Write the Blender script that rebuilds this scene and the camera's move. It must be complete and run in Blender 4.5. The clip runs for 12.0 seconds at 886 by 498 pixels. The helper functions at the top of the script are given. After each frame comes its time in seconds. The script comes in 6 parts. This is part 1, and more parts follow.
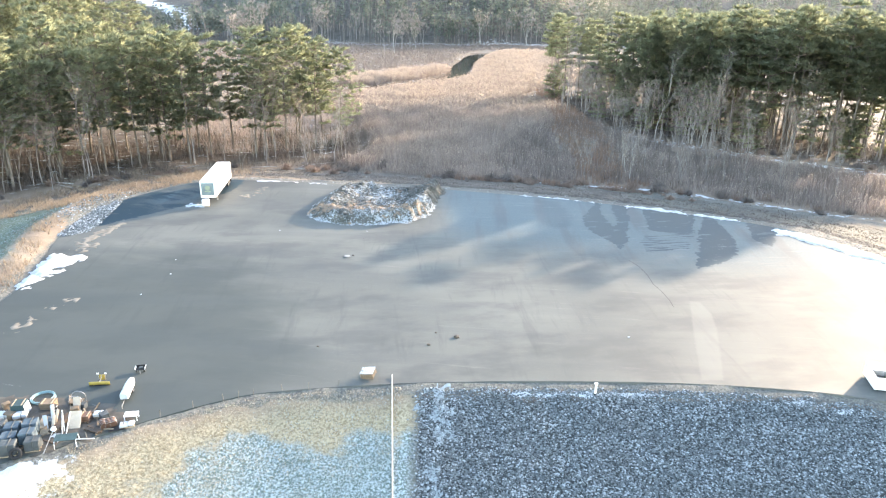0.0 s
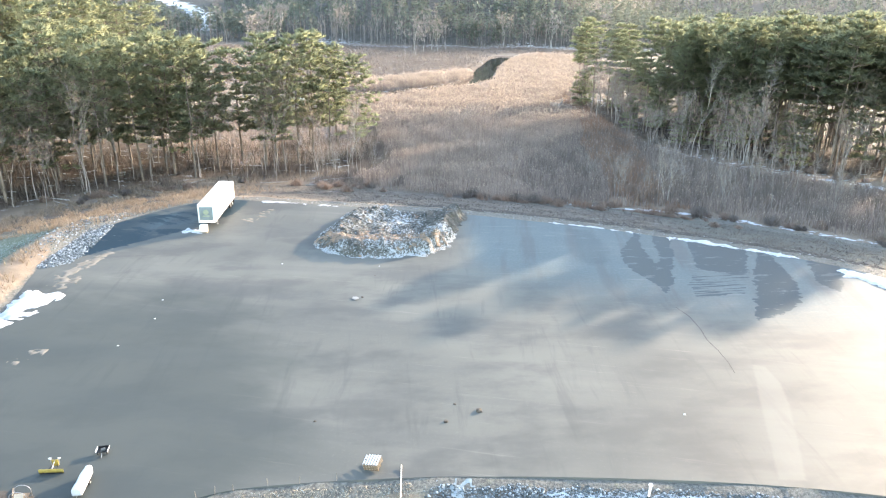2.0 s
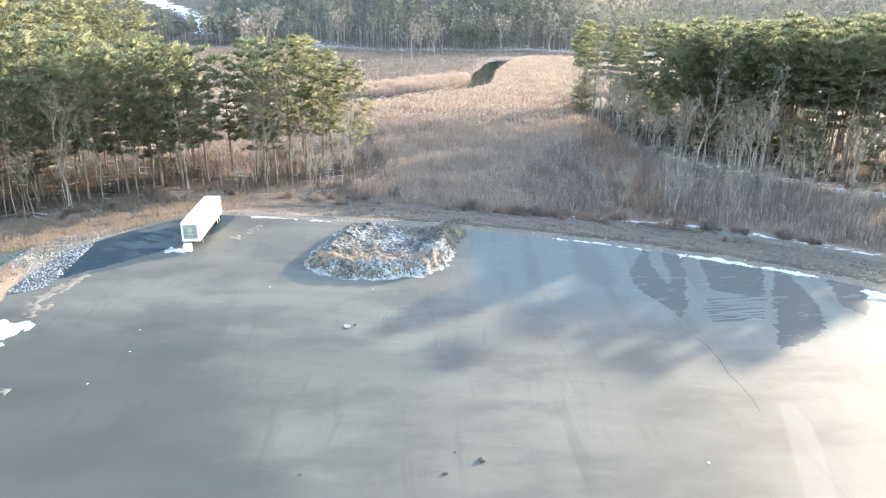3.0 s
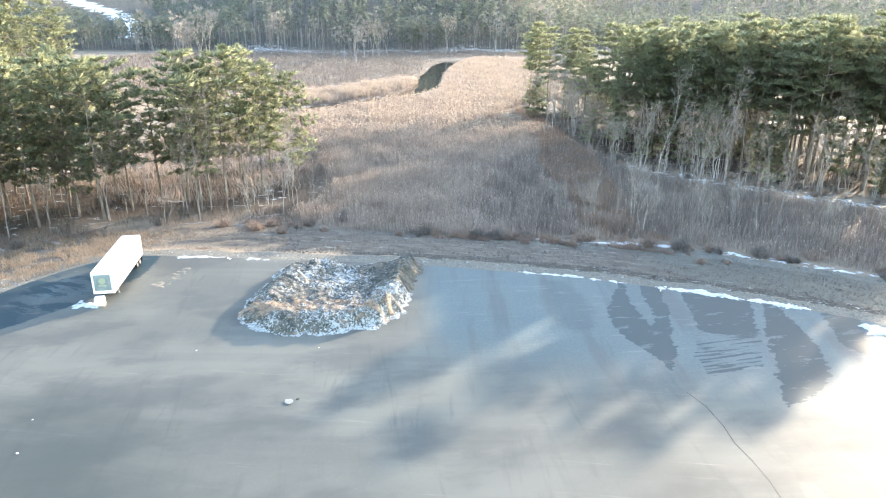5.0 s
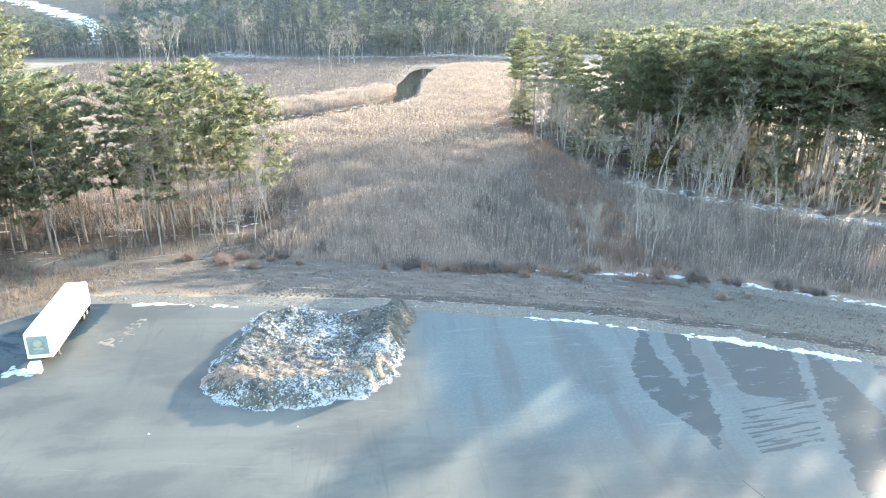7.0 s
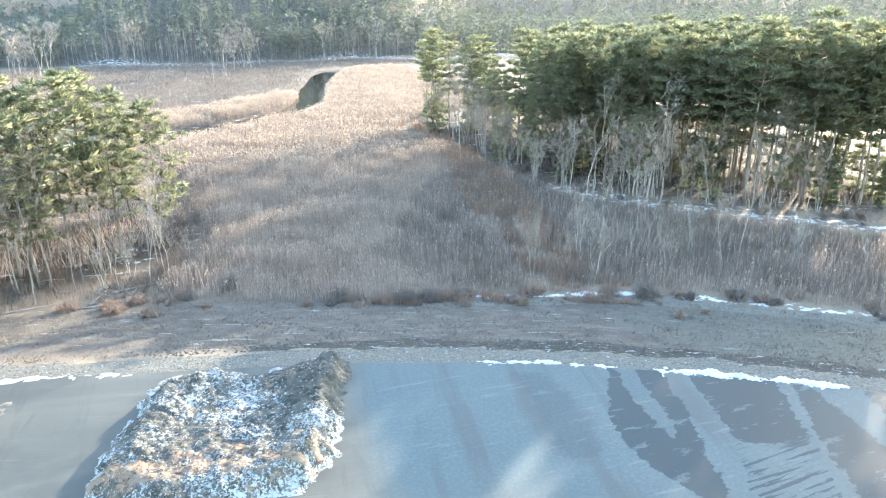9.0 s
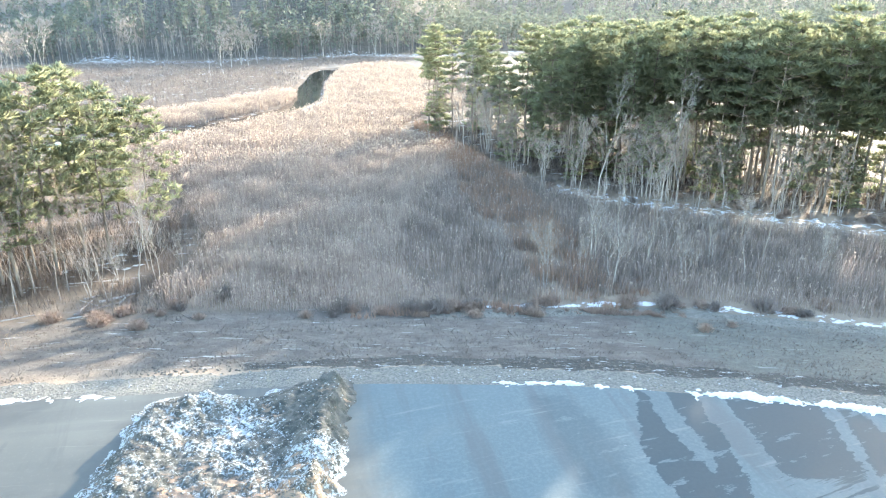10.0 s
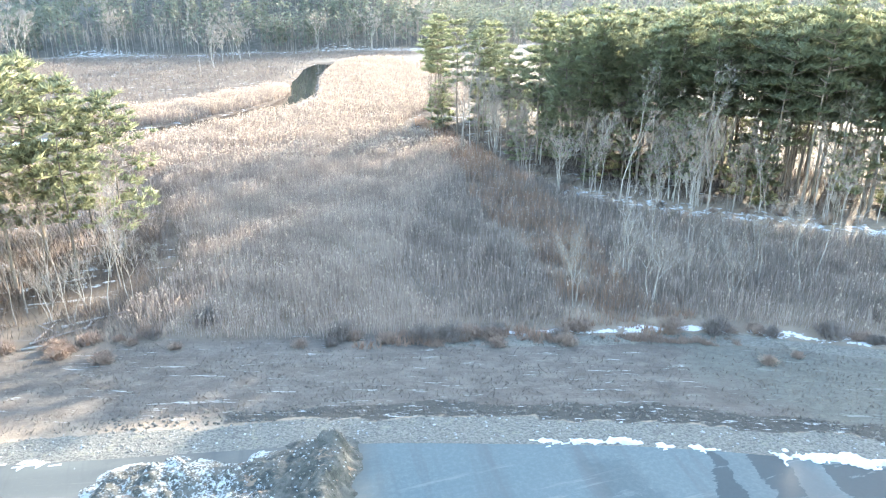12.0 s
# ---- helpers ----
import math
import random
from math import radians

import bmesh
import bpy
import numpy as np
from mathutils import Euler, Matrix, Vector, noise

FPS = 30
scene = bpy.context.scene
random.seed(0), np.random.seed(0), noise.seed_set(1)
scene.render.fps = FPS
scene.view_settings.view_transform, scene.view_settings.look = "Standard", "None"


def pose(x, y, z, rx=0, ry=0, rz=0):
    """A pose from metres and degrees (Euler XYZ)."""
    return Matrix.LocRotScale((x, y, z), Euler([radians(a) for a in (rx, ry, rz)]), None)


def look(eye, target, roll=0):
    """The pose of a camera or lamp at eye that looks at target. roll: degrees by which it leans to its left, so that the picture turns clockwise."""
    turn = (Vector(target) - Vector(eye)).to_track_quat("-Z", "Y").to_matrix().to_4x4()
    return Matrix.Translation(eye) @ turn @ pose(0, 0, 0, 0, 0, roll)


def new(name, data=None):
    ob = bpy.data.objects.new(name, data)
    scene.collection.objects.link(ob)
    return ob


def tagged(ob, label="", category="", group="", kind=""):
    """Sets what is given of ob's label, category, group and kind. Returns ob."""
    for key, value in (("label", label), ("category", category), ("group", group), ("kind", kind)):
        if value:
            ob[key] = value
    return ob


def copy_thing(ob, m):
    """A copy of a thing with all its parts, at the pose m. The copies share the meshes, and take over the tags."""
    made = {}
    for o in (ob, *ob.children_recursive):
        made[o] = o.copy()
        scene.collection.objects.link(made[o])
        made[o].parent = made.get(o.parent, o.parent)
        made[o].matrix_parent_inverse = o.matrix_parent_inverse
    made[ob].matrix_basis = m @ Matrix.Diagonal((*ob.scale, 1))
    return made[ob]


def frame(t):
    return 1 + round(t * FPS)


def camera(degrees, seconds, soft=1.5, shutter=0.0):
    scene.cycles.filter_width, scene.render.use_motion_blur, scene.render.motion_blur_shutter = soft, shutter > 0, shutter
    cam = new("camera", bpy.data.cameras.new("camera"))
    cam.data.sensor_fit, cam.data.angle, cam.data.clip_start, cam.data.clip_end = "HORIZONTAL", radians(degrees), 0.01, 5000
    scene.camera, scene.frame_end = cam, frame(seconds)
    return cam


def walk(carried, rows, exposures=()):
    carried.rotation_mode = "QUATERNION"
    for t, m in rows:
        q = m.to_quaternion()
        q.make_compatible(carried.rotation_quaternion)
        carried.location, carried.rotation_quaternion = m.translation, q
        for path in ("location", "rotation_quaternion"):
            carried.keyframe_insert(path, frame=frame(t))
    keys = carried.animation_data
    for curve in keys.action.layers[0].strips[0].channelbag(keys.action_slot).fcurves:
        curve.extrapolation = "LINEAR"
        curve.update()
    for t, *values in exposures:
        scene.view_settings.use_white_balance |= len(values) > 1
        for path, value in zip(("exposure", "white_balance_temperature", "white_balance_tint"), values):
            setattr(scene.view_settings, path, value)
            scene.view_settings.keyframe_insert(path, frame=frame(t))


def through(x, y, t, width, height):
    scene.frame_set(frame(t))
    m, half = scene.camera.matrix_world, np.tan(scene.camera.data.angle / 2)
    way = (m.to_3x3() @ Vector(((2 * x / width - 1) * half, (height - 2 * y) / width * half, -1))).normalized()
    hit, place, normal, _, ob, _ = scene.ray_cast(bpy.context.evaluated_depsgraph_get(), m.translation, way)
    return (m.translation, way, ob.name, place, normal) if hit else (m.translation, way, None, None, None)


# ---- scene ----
cam = camera(64.5, 12.0, 1.15)
PATH = [
    (0, (0.189, -0.813, 35.734), (0.201, 1.061, 35.035), 0.7),
    (0.5, (0.146, 2.42, 35.942), (0.135, 4.293, 35.241), 0.8),
    (1, (0.187, 5.584, 36.179), (0.159, 7.457, 35.478), 0.8),
    (1.5, (0.1, 8.795, 36.39), (0.062, 10.668, 35.69), 0.8),
    (2, (-0.067, 12.111, 36.553), (-0.11, 13.984, 35.853), 0.9),
    (2.5, (-0.111, 15.264, 36.723), (-0.153, 17.138, 36.026), 0.7),
    (3, (-0.29, 18.65, 36.844), (-0.327, 20.525, 36.149), 0.7),
    (3.2, (-0.422, 19.939, 36.851), (-0.455, 21.814, 36.157), 0.7),
    (4.8, (-0.628, 30.297, 37.995), (-0.593, 32.171, 37.296), 0.4),
    (5, (-0.922, 31.756, 38.032), (-0.82, 33.628, 37.333), 0.2),
    (5.5, (-1.757, 35.282, 38.098), (-1.618, 37.151, 37.401), 0.2),
    (6, (-2.181, 38.739, 38.255), (-2.037, 40.609, 37.561), 0.2),
    (6.5, (-2.487, 42.087, 38.387), (-2.338, 43.958, 37.696), 0.2),
    (7, (-2.474, 45.355, 38.436), (-2.305, 47.225, 37.746), 0.1),
    (7.5, (-2.827, 48.643, 38.593), (-2.457, 50.482, 37.901), -0.4),
    (7.7, (-3.091, 50.006, 38.694), (-2.691, 51.839, 38.001), -0.6),
    (9.5, (-3.904, 62.228, 37.465), (-3.478, 64.057, 36.775), -0.5),
    (10, (-3.886, 65.462, 36.904), (-3.457, 67.288, 36.211), -0.4),
    (10.5, (-3.79, 68.674, 36.305), (-3.358, 70.498, 35.61), -0.5),
    (11, (-3.663, 72.079, 35.694), (-3.228, 73.902, 34.996), -0.5),
    (11.5, (-3.491, 75.483, 35.12), (-3.052, 77.304, 34.421), -0.4),
    (12, (-3.178, 79.133, 34.683), (-2.737, 80.952, 33.979), -0.4),
]
# stops, white balance and tint
EXPOSURES = [(0.0, 3.19, 7350, 13), (3.0, 3.18, 7350, 12), (5.5, 3.34, 7050, 9), (7.5, 3.39, 6900, 6), (12.0, 3.68, 6750, 7)]
walk(cam, [(t, look(eye, target, roll)) for t, eye, target, roll in PATH], EXPOSURES)

# sun and sky: a low winter sun ahead and to the right
SUN_AZIMUTH, SUN_HEIGHT = 46.8, 13.3
SUN_WAY = Vector((math.sin(radians(SUN_AZIMUTH)) * math.cos(radians(SUN_HEIGHT)),
                  math.cos(radians(SUN_AZIMUTH)) * math.cos(radians(SUN_HEIGHT)), math.sin(radians(SUN_HEIGHT))))
world = bpy.data.worlds.new("sky")
scene.world = world
world.use_nodes = True
wn = world.node_tree
sky = wn.nodes.new("ShaderNodeTexSky")
sky.sky_type = "NISHITA"
sky.sun_disc = False
sky.sun_elevation = radians(SUN_HEIGHT)
sky.sun_rotation = radians(SUN_AZIMUTH)
sky.air_density, sky.dust_density = 1.0, 0.6
wn.links.new(sky.outputs[0], wn.nodes["Background"].inputs[0])
wn.nodes["Background"].inputs[1].default_value = 0.15
sun_lamp = bpy.data.lights.new("sun", "SUN")
sun_lamp.energy, sun_lamp.angle, sun_lamp.color = 2.0, radians(0.6), (1.0, 0.86, 0.70)
sun = new("sun", sun_lamp)
sun.matrix_world = look(SUN_WAY * 500, (0, 0, 0))


# ---- materials ----
class Nodes:
    """A small help to write node materials."""

    def __init__(self, name, rough=0.8, metal=0.0, spec=0.3):
        self.m = bpy.data.materials.new(name)
        self.m.use_nodes = True
        self.t = self.m.node_tree
        self.b = self.t.nodes["Principled BSDF"]
        self.b.inputs["Roughness"].default_value = rough
        self.b.inputs["Metallic"].default_value = metal
        self.b.inputs["Specular IOR Level"].default_value = spec
        geo = self.t.nodes.new("ShaderNodeNewGeometry")
        self.place = geo.outputs["Position"]
        self.island = geo.outputs["Random Per Island"]
        self.up = geo.outputs["Normal"]
        self.thing = self.t.nodes.new("ShaderNodeObjectInfo").outputs["Random"]

    def put(self, socket, value):
        if isinstance(value, bpy.types.NodeSocket):
            self.t.links.new(value, socket)
        elif isinstance(value, (tuple, list)) and len(value) == 3 and socket.type == "RGBA":
            socket.default_value = (*value, 1)
        else:
            socket.default_value = value

    def noise(self, size, detail=4.0, rough=0.6, stretch=(1, 1, 1), turn=0.0, warp=0.0):
        """Noise with features of about that many metres."""
        mapping = self.t.nodes.new("ShaderNodeMapping")
        mapping.inputs["Rotation"].default_value = (0, 0, radians(turn))
        mapping.inputs["Scale"].default_value = [1 / (size * s) for s in stretch]
        if turn:
            first = self.t.nodes.new("ShaderNodeMapping")
            first.inputs["Rotation"].default_value = (0, 0, radians(turn))
            mapping.inputs["Rotation"].default_value = (0, 0, 0)
            self.t.links.new(self.place, first.inputs[0])
            self.t.links.new(first.outputs[0], mapping.inputs[0])
        else:
            self.t.links.new(self.place, mapping.inputs[0])
        n = self.t.nodes.new("ShaderNodeTexNoise")
        n.inputs["Scale"].default_value = 1.0
        n.inputs["Detail"].default_value = detail
        n.inputs["Roughness"].default_value = rough
        n.inputs["Distortion"].default_value = warp
        self.t.links.new(mapping.outputs[0], n.inputs[0])
        return n.outputs[0]

    def step(self, value, low, high):
        """0 below low, 1 above high."""
        r = self.t.nodes.new("ShaderNodeMapRange")
        r.interpolation_type = "SMOOTHSTEP"
        self.put(r.inputs[0], value)
        r.inputs[1].default_value, r.inputs[2].default_value = low, high
        return r.outputs[0]

    def maths(self, kind, a, b=0.0, c=0.0):
        n = self.t.nodes.new("ShaderNodeMath")
        n.operation = kind
        self.put(n.inputs[0], a)
        self.put(n.inputs[1], b)
        self.put(n.inputs[2], c)
        return n.outputs[0]

    def mix(self, factor, a, b):
        n = self.t.nodes.new("ShaderNodeMix")
        n.data_type = "RGBA"
        self.put(n.inputs[0], factor)
        self.put(n.inputs[6], a)
        self.put(n.inputs[7], b)
        return n.outputs[2]

    def axis(self, k):
        n = self.t.nodes.new("ShaderNodeSeparateXYZ")
        self.t.links.new(self.place, n.inputs[0])
        return n.outputs[k]

    def facing(self):
        n = self.t.nodes.new("ShaderNodeSeparateXYZ")
        self.t.links.new(self.up, n.inputs[0])
        return n.outputs[2]

    def mask(self, name):
        n = self.t.nodes.new("ShaderNodeAttribute")
        n.attribute_name = name
        return n.outputs["Fac"]

    def bump(self, height, depth, strength=1.0):
        n = self.t.nodes.new("ShaderNodeBump")
        n.inputs["Distance"].default_value = depth
        self.put(n.inputs["Strength"], strength)
        self.put(n.inputs["Height"], height)
        self.t.links.new(n.outputs[0], self.b.inputs["Normal"])

    def patch(self, corners, fray, soft=0.12):
        """1 inside a convex outline given clockwise, its edge frayed by a noise in metres."""
        x, y = self.axis(0), self.axis(1)
        depth = None
        for (x0, y0), (x1, y1) in zip(corners, corners[1:] + corners[:1]):
            size = math.hypot(x1 - x0, y1 - y0)
            a, b = (y1 - y0) / size, -(x1 - x0) / size
            side = self.maths("MULTIPLY_ADD", x, a, self.maths("MULTIPLY_ADD", y, b, -(a * x0 + b * y0)))
            depth = side if depth is None else self.maths("MINIMUM", depth, side)
        return self.step(self.maths("ADD", depth, fray), 0.0, soft)

    def colour(self, value):
        self.put(self.b.inputs["Base Color"], value)
        return self

    def rough(self, value):
        self.put(self.b.inputs["Roughness"], value)
        return self

    def see_through(self, colour, amount):
        """Thin leaves: some of the light passes through."""
        t = self.t.nodes.new("ShaderNodeBsdfTranslucent")
        self.put(t.inputs[0], colour)
        mixer = self.t.nodes.new("ShaderNodeMixShader")
        mixer.inputs[0].default_value = amount
        self.t.links.new(self.b.outputs[0], mixer.inputs[1])
        self.t.links.new(t.outputs[0], mixer.inputs[2])
        self.t.links.new(mixer.outputs[0], self.t.nodes["Material Output"].inputs[0])
        return self


def plain(name, colour, rough=0.6, metal=0.0, worn=0.25, size=0.6, spec=0.3):
    """Paint, metal, wood or cloth of one colour with wear at two scales."""
    n = Nodes(name, rough, metal, spec)
    dark = tuple(c * (1 - worn) for c in colour)
    pale = tuple(min(1, c * (1 + worn * 0.6) + 0.02 * worn) for c in colour)
    big, small = n.noise(size, 3), n.noise(size / 7, 5)
    c = n.mix(n.step(big, 0.3, 0.7), dark, colour)
    c = n.mix(n.maths("MULTIPLY", n.step(small, 0.5, 0.75), 0.6), c, pale)
    n.colour(c)
    n.rough(n.maths("ADD", n.maths("MULTIPLY", small, 0.25), rough - 0.12))
    n.bump(small, 0.01, 0.4)
    return n.m


SNOW = (0.52, 0.545, 0.575)


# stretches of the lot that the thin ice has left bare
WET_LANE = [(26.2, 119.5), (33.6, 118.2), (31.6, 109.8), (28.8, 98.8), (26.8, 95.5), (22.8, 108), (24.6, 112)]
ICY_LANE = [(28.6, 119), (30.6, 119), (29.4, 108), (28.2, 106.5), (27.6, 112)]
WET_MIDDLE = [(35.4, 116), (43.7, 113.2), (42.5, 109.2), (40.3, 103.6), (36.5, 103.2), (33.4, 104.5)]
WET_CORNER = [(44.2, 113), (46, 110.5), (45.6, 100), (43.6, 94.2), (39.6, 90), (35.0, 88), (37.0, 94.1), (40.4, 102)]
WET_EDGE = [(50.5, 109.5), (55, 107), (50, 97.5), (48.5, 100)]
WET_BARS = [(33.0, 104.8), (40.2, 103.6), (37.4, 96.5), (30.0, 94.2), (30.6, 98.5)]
# curved tongue of ice whose brighter reflection is painted as a paler tone
TONGUE_SHEEN = [(31.0, 77.6), (32.2, 77.2), (32.4, 74.0), (31.6, 70.0), (29.8, 64.0), (28.2, 59.0), (26.0, 59.0), (28.6, 69.0)]
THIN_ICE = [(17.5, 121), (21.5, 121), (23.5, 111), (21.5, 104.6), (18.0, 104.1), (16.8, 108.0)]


def lot_material():
    n = Nodes("icy_gravel_lot", 0.5, 0.0, 0.42)
    broad = n.noise(26, 3)
    fine = n.noise(0.35, 5, 0.7)
    streak = n.noise(5.0, 4, 0.6, (9, 0.8, 1), 4)
    tan = n.mix(n.step(broad, 0.35, 0.65), (0.082, 0.086, 0.081), (0.122, 0.123, 0.112))
    tan = n.mix(n.maths("MULTIPLY", n.step(streak, 0.45, 0.7), 0.35), tan, (0.050, 0.053, 0.054))
    tan = n.mix(n.maths("MULTIPLY", n.step(fine, 0.5, 0.8), 0.25), tan, (0.165, 0.16, 0.148))
    ruts = n.noise(3.0, 4, 0.65, (0.7, 7, 1), -6)
    tan = n.mix(n.maths("MULTIPLY", n.step(ruts, 0.55, 0.72), 0.45), tan, (0.055, 0.058, 0.058))
    drag = n.noise(2.2, 5, 0.7, (8, 0.35, 1), 9)
    tan = n.mix(n.maths("MULTIPLY", n.step(drag, 0.6, 0.72), 0.4), tan, (0.19, 0.182, 0.165))
    cloud = n.noise(8, 5, 0.6, (1.7, 0.9, 1), -8)
    tan = n.mix(n.maths("MULTIPLY", n.step(cloud, 0.44, 0.64), 0.6), tan, (0.050, 0.054, 0.056))
    # smeared reflections of the trees, painted as dark lengthwise bands
    tree_smears = n.noise(2.2, 4, 0.65, (0.5, 5, 1), 3)
    tan = n.mix(n.maths("MULTIPLY", n.maths("MULTIPLY", n.step(tree_smears, 0.52, 0.68), n.step(n.noise(14, 3), 0.46, 0.64)), 0.3), tan, (0.042, 0.048, 0.052))
    # reflected sheen of the ice tongue, mixed into the colour
    tan = n.mix(n.maths("MULTIPLY", n.patch(TONGUE_SHEEN, n.maths("MULTIPLY", fine, 0.3), 0.35), 0.32), tan, (0.175, 0.17, 0.155))
    # darker blue-grey towards the near left of the lot, with a ragged edge
    dark_left = n.step(n.maths("ADD", n.mask("dark_left"), n.maths("MULTIPLY", n.maths("SUBTRACT", n.noise(9, 5, 0.6, (2, 0.8, 1), 12), 0.5), 0.9)), 0.2, 0.8)
    tan = n.mix(n.maths("MULTIPLY", dark_left, 0.75), tan, (0.034, 0.043, 0.042))
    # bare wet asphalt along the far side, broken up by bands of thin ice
    icy_shade = n.mask("icy_shade")
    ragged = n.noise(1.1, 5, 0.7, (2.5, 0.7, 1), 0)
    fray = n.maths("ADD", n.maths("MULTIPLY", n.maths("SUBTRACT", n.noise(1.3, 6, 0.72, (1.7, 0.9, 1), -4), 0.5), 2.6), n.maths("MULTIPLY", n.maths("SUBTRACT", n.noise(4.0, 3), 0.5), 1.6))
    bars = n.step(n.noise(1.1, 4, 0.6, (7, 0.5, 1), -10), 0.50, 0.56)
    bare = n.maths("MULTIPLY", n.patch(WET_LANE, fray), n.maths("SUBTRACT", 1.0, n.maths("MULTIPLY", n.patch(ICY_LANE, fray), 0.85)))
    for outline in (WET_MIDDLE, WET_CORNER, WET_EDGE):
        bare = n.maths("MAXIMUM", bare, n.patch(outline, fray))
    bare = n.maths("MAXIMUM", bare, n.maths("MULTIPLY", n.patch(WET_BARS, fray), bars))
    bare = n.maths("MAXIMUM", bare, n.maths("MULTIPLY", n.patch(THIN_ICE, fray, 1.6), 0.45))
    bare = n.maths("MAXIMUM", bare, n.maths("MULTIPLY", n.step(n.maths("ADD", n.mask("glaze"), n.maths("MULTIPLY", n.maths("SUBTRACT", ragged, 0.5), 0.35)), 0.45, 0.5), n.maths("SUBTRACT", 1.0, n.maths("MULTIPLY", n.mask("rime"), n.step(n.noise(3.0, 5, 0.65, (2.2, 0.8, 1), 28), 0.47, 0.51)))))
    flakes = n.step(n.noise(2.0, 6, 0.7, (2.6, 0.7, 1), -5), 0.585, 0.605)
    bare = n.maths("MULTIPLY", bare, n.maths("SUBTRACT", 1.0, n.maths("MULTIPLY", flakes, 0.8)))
    n.put(n.b.inputs["Specular IOR Level"], n.maths("SUBTRACT", 0.29, n.maths("MULTIPLY", bare, 0.19)))
    # thin ice; its blue tone also paints the tree shade on the lot
    ice = n.mix(n.step(fine, 0.4, 0.7), (0.060, 0.090, 0.103), (0.084, 0.115, 0.128))
    swept = n.noise(4.0, 4, 0.6, (0.8, 9, 1), 3)
    ice = n.mix(n.maths("MULTIPLY", n.step(swept, 0.48, 0.66), 0.6), ice, (0.052, 0.060, 0.066))
    sills = n.noise(1.6, 4, 0.65, (6, 0.5, 1), -4)
    ice = n.mix(n.maths("MULTIPLY", n.step(sills, 0.58, 0.68), 0.4), ice, (0.15, 0.17, 0.175))
    floor = n.mix(n.step(n.maths("ADD", icy_shade, n.maths("MULTIPLY", n.maths("SUBTRACT", ragged, 0.5), 0.5)), 0.05, 0.95), tan, ice)
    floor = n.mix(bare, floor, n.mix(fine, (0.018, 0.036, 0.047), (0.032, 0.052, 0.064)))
    # frost streaks and scraps of snow
    scraps = n.step(n.noise(2.2, 5, 0.65, (2.2, 0.8, 1), 25), 0.70, 0.74)
    floor = n.mix(n.maths("MULTIPLY", scraps, n.mask("frost")), floor, SNOW)
    n.colour(floor)
    r = n.maths("ADD", n.maths("MULTIPLY", n.step(streak, 0.35, 0.7), -0.06), 0.69)
    r = n.maths("SUBTRACT", r, n.maths("MULTIPLY", n.step(icy_shade, 0.2, 0.7), 0.02))
    r = n.maths("ADD", r, n.maths("MULTIPLY", fine, 0.06))
    n.rough(n.maths("ADD", n.maths("MULTIPLY", r, n.maths("SUBTRACT", 1.0, bare)), n.maths("MULTIPLY", bare, 0.5)))
    n.bump(n.maths("ADD", n.maths("MULTIPLY", fine, 0.2), n.noise(3.0, 3)), 0.008, n.maths("SUBTRACT", 0.35, n.maths("MULTIPLY", n.step(icy_shade, 0.1, 0.6), 0.25)))
    return n.m


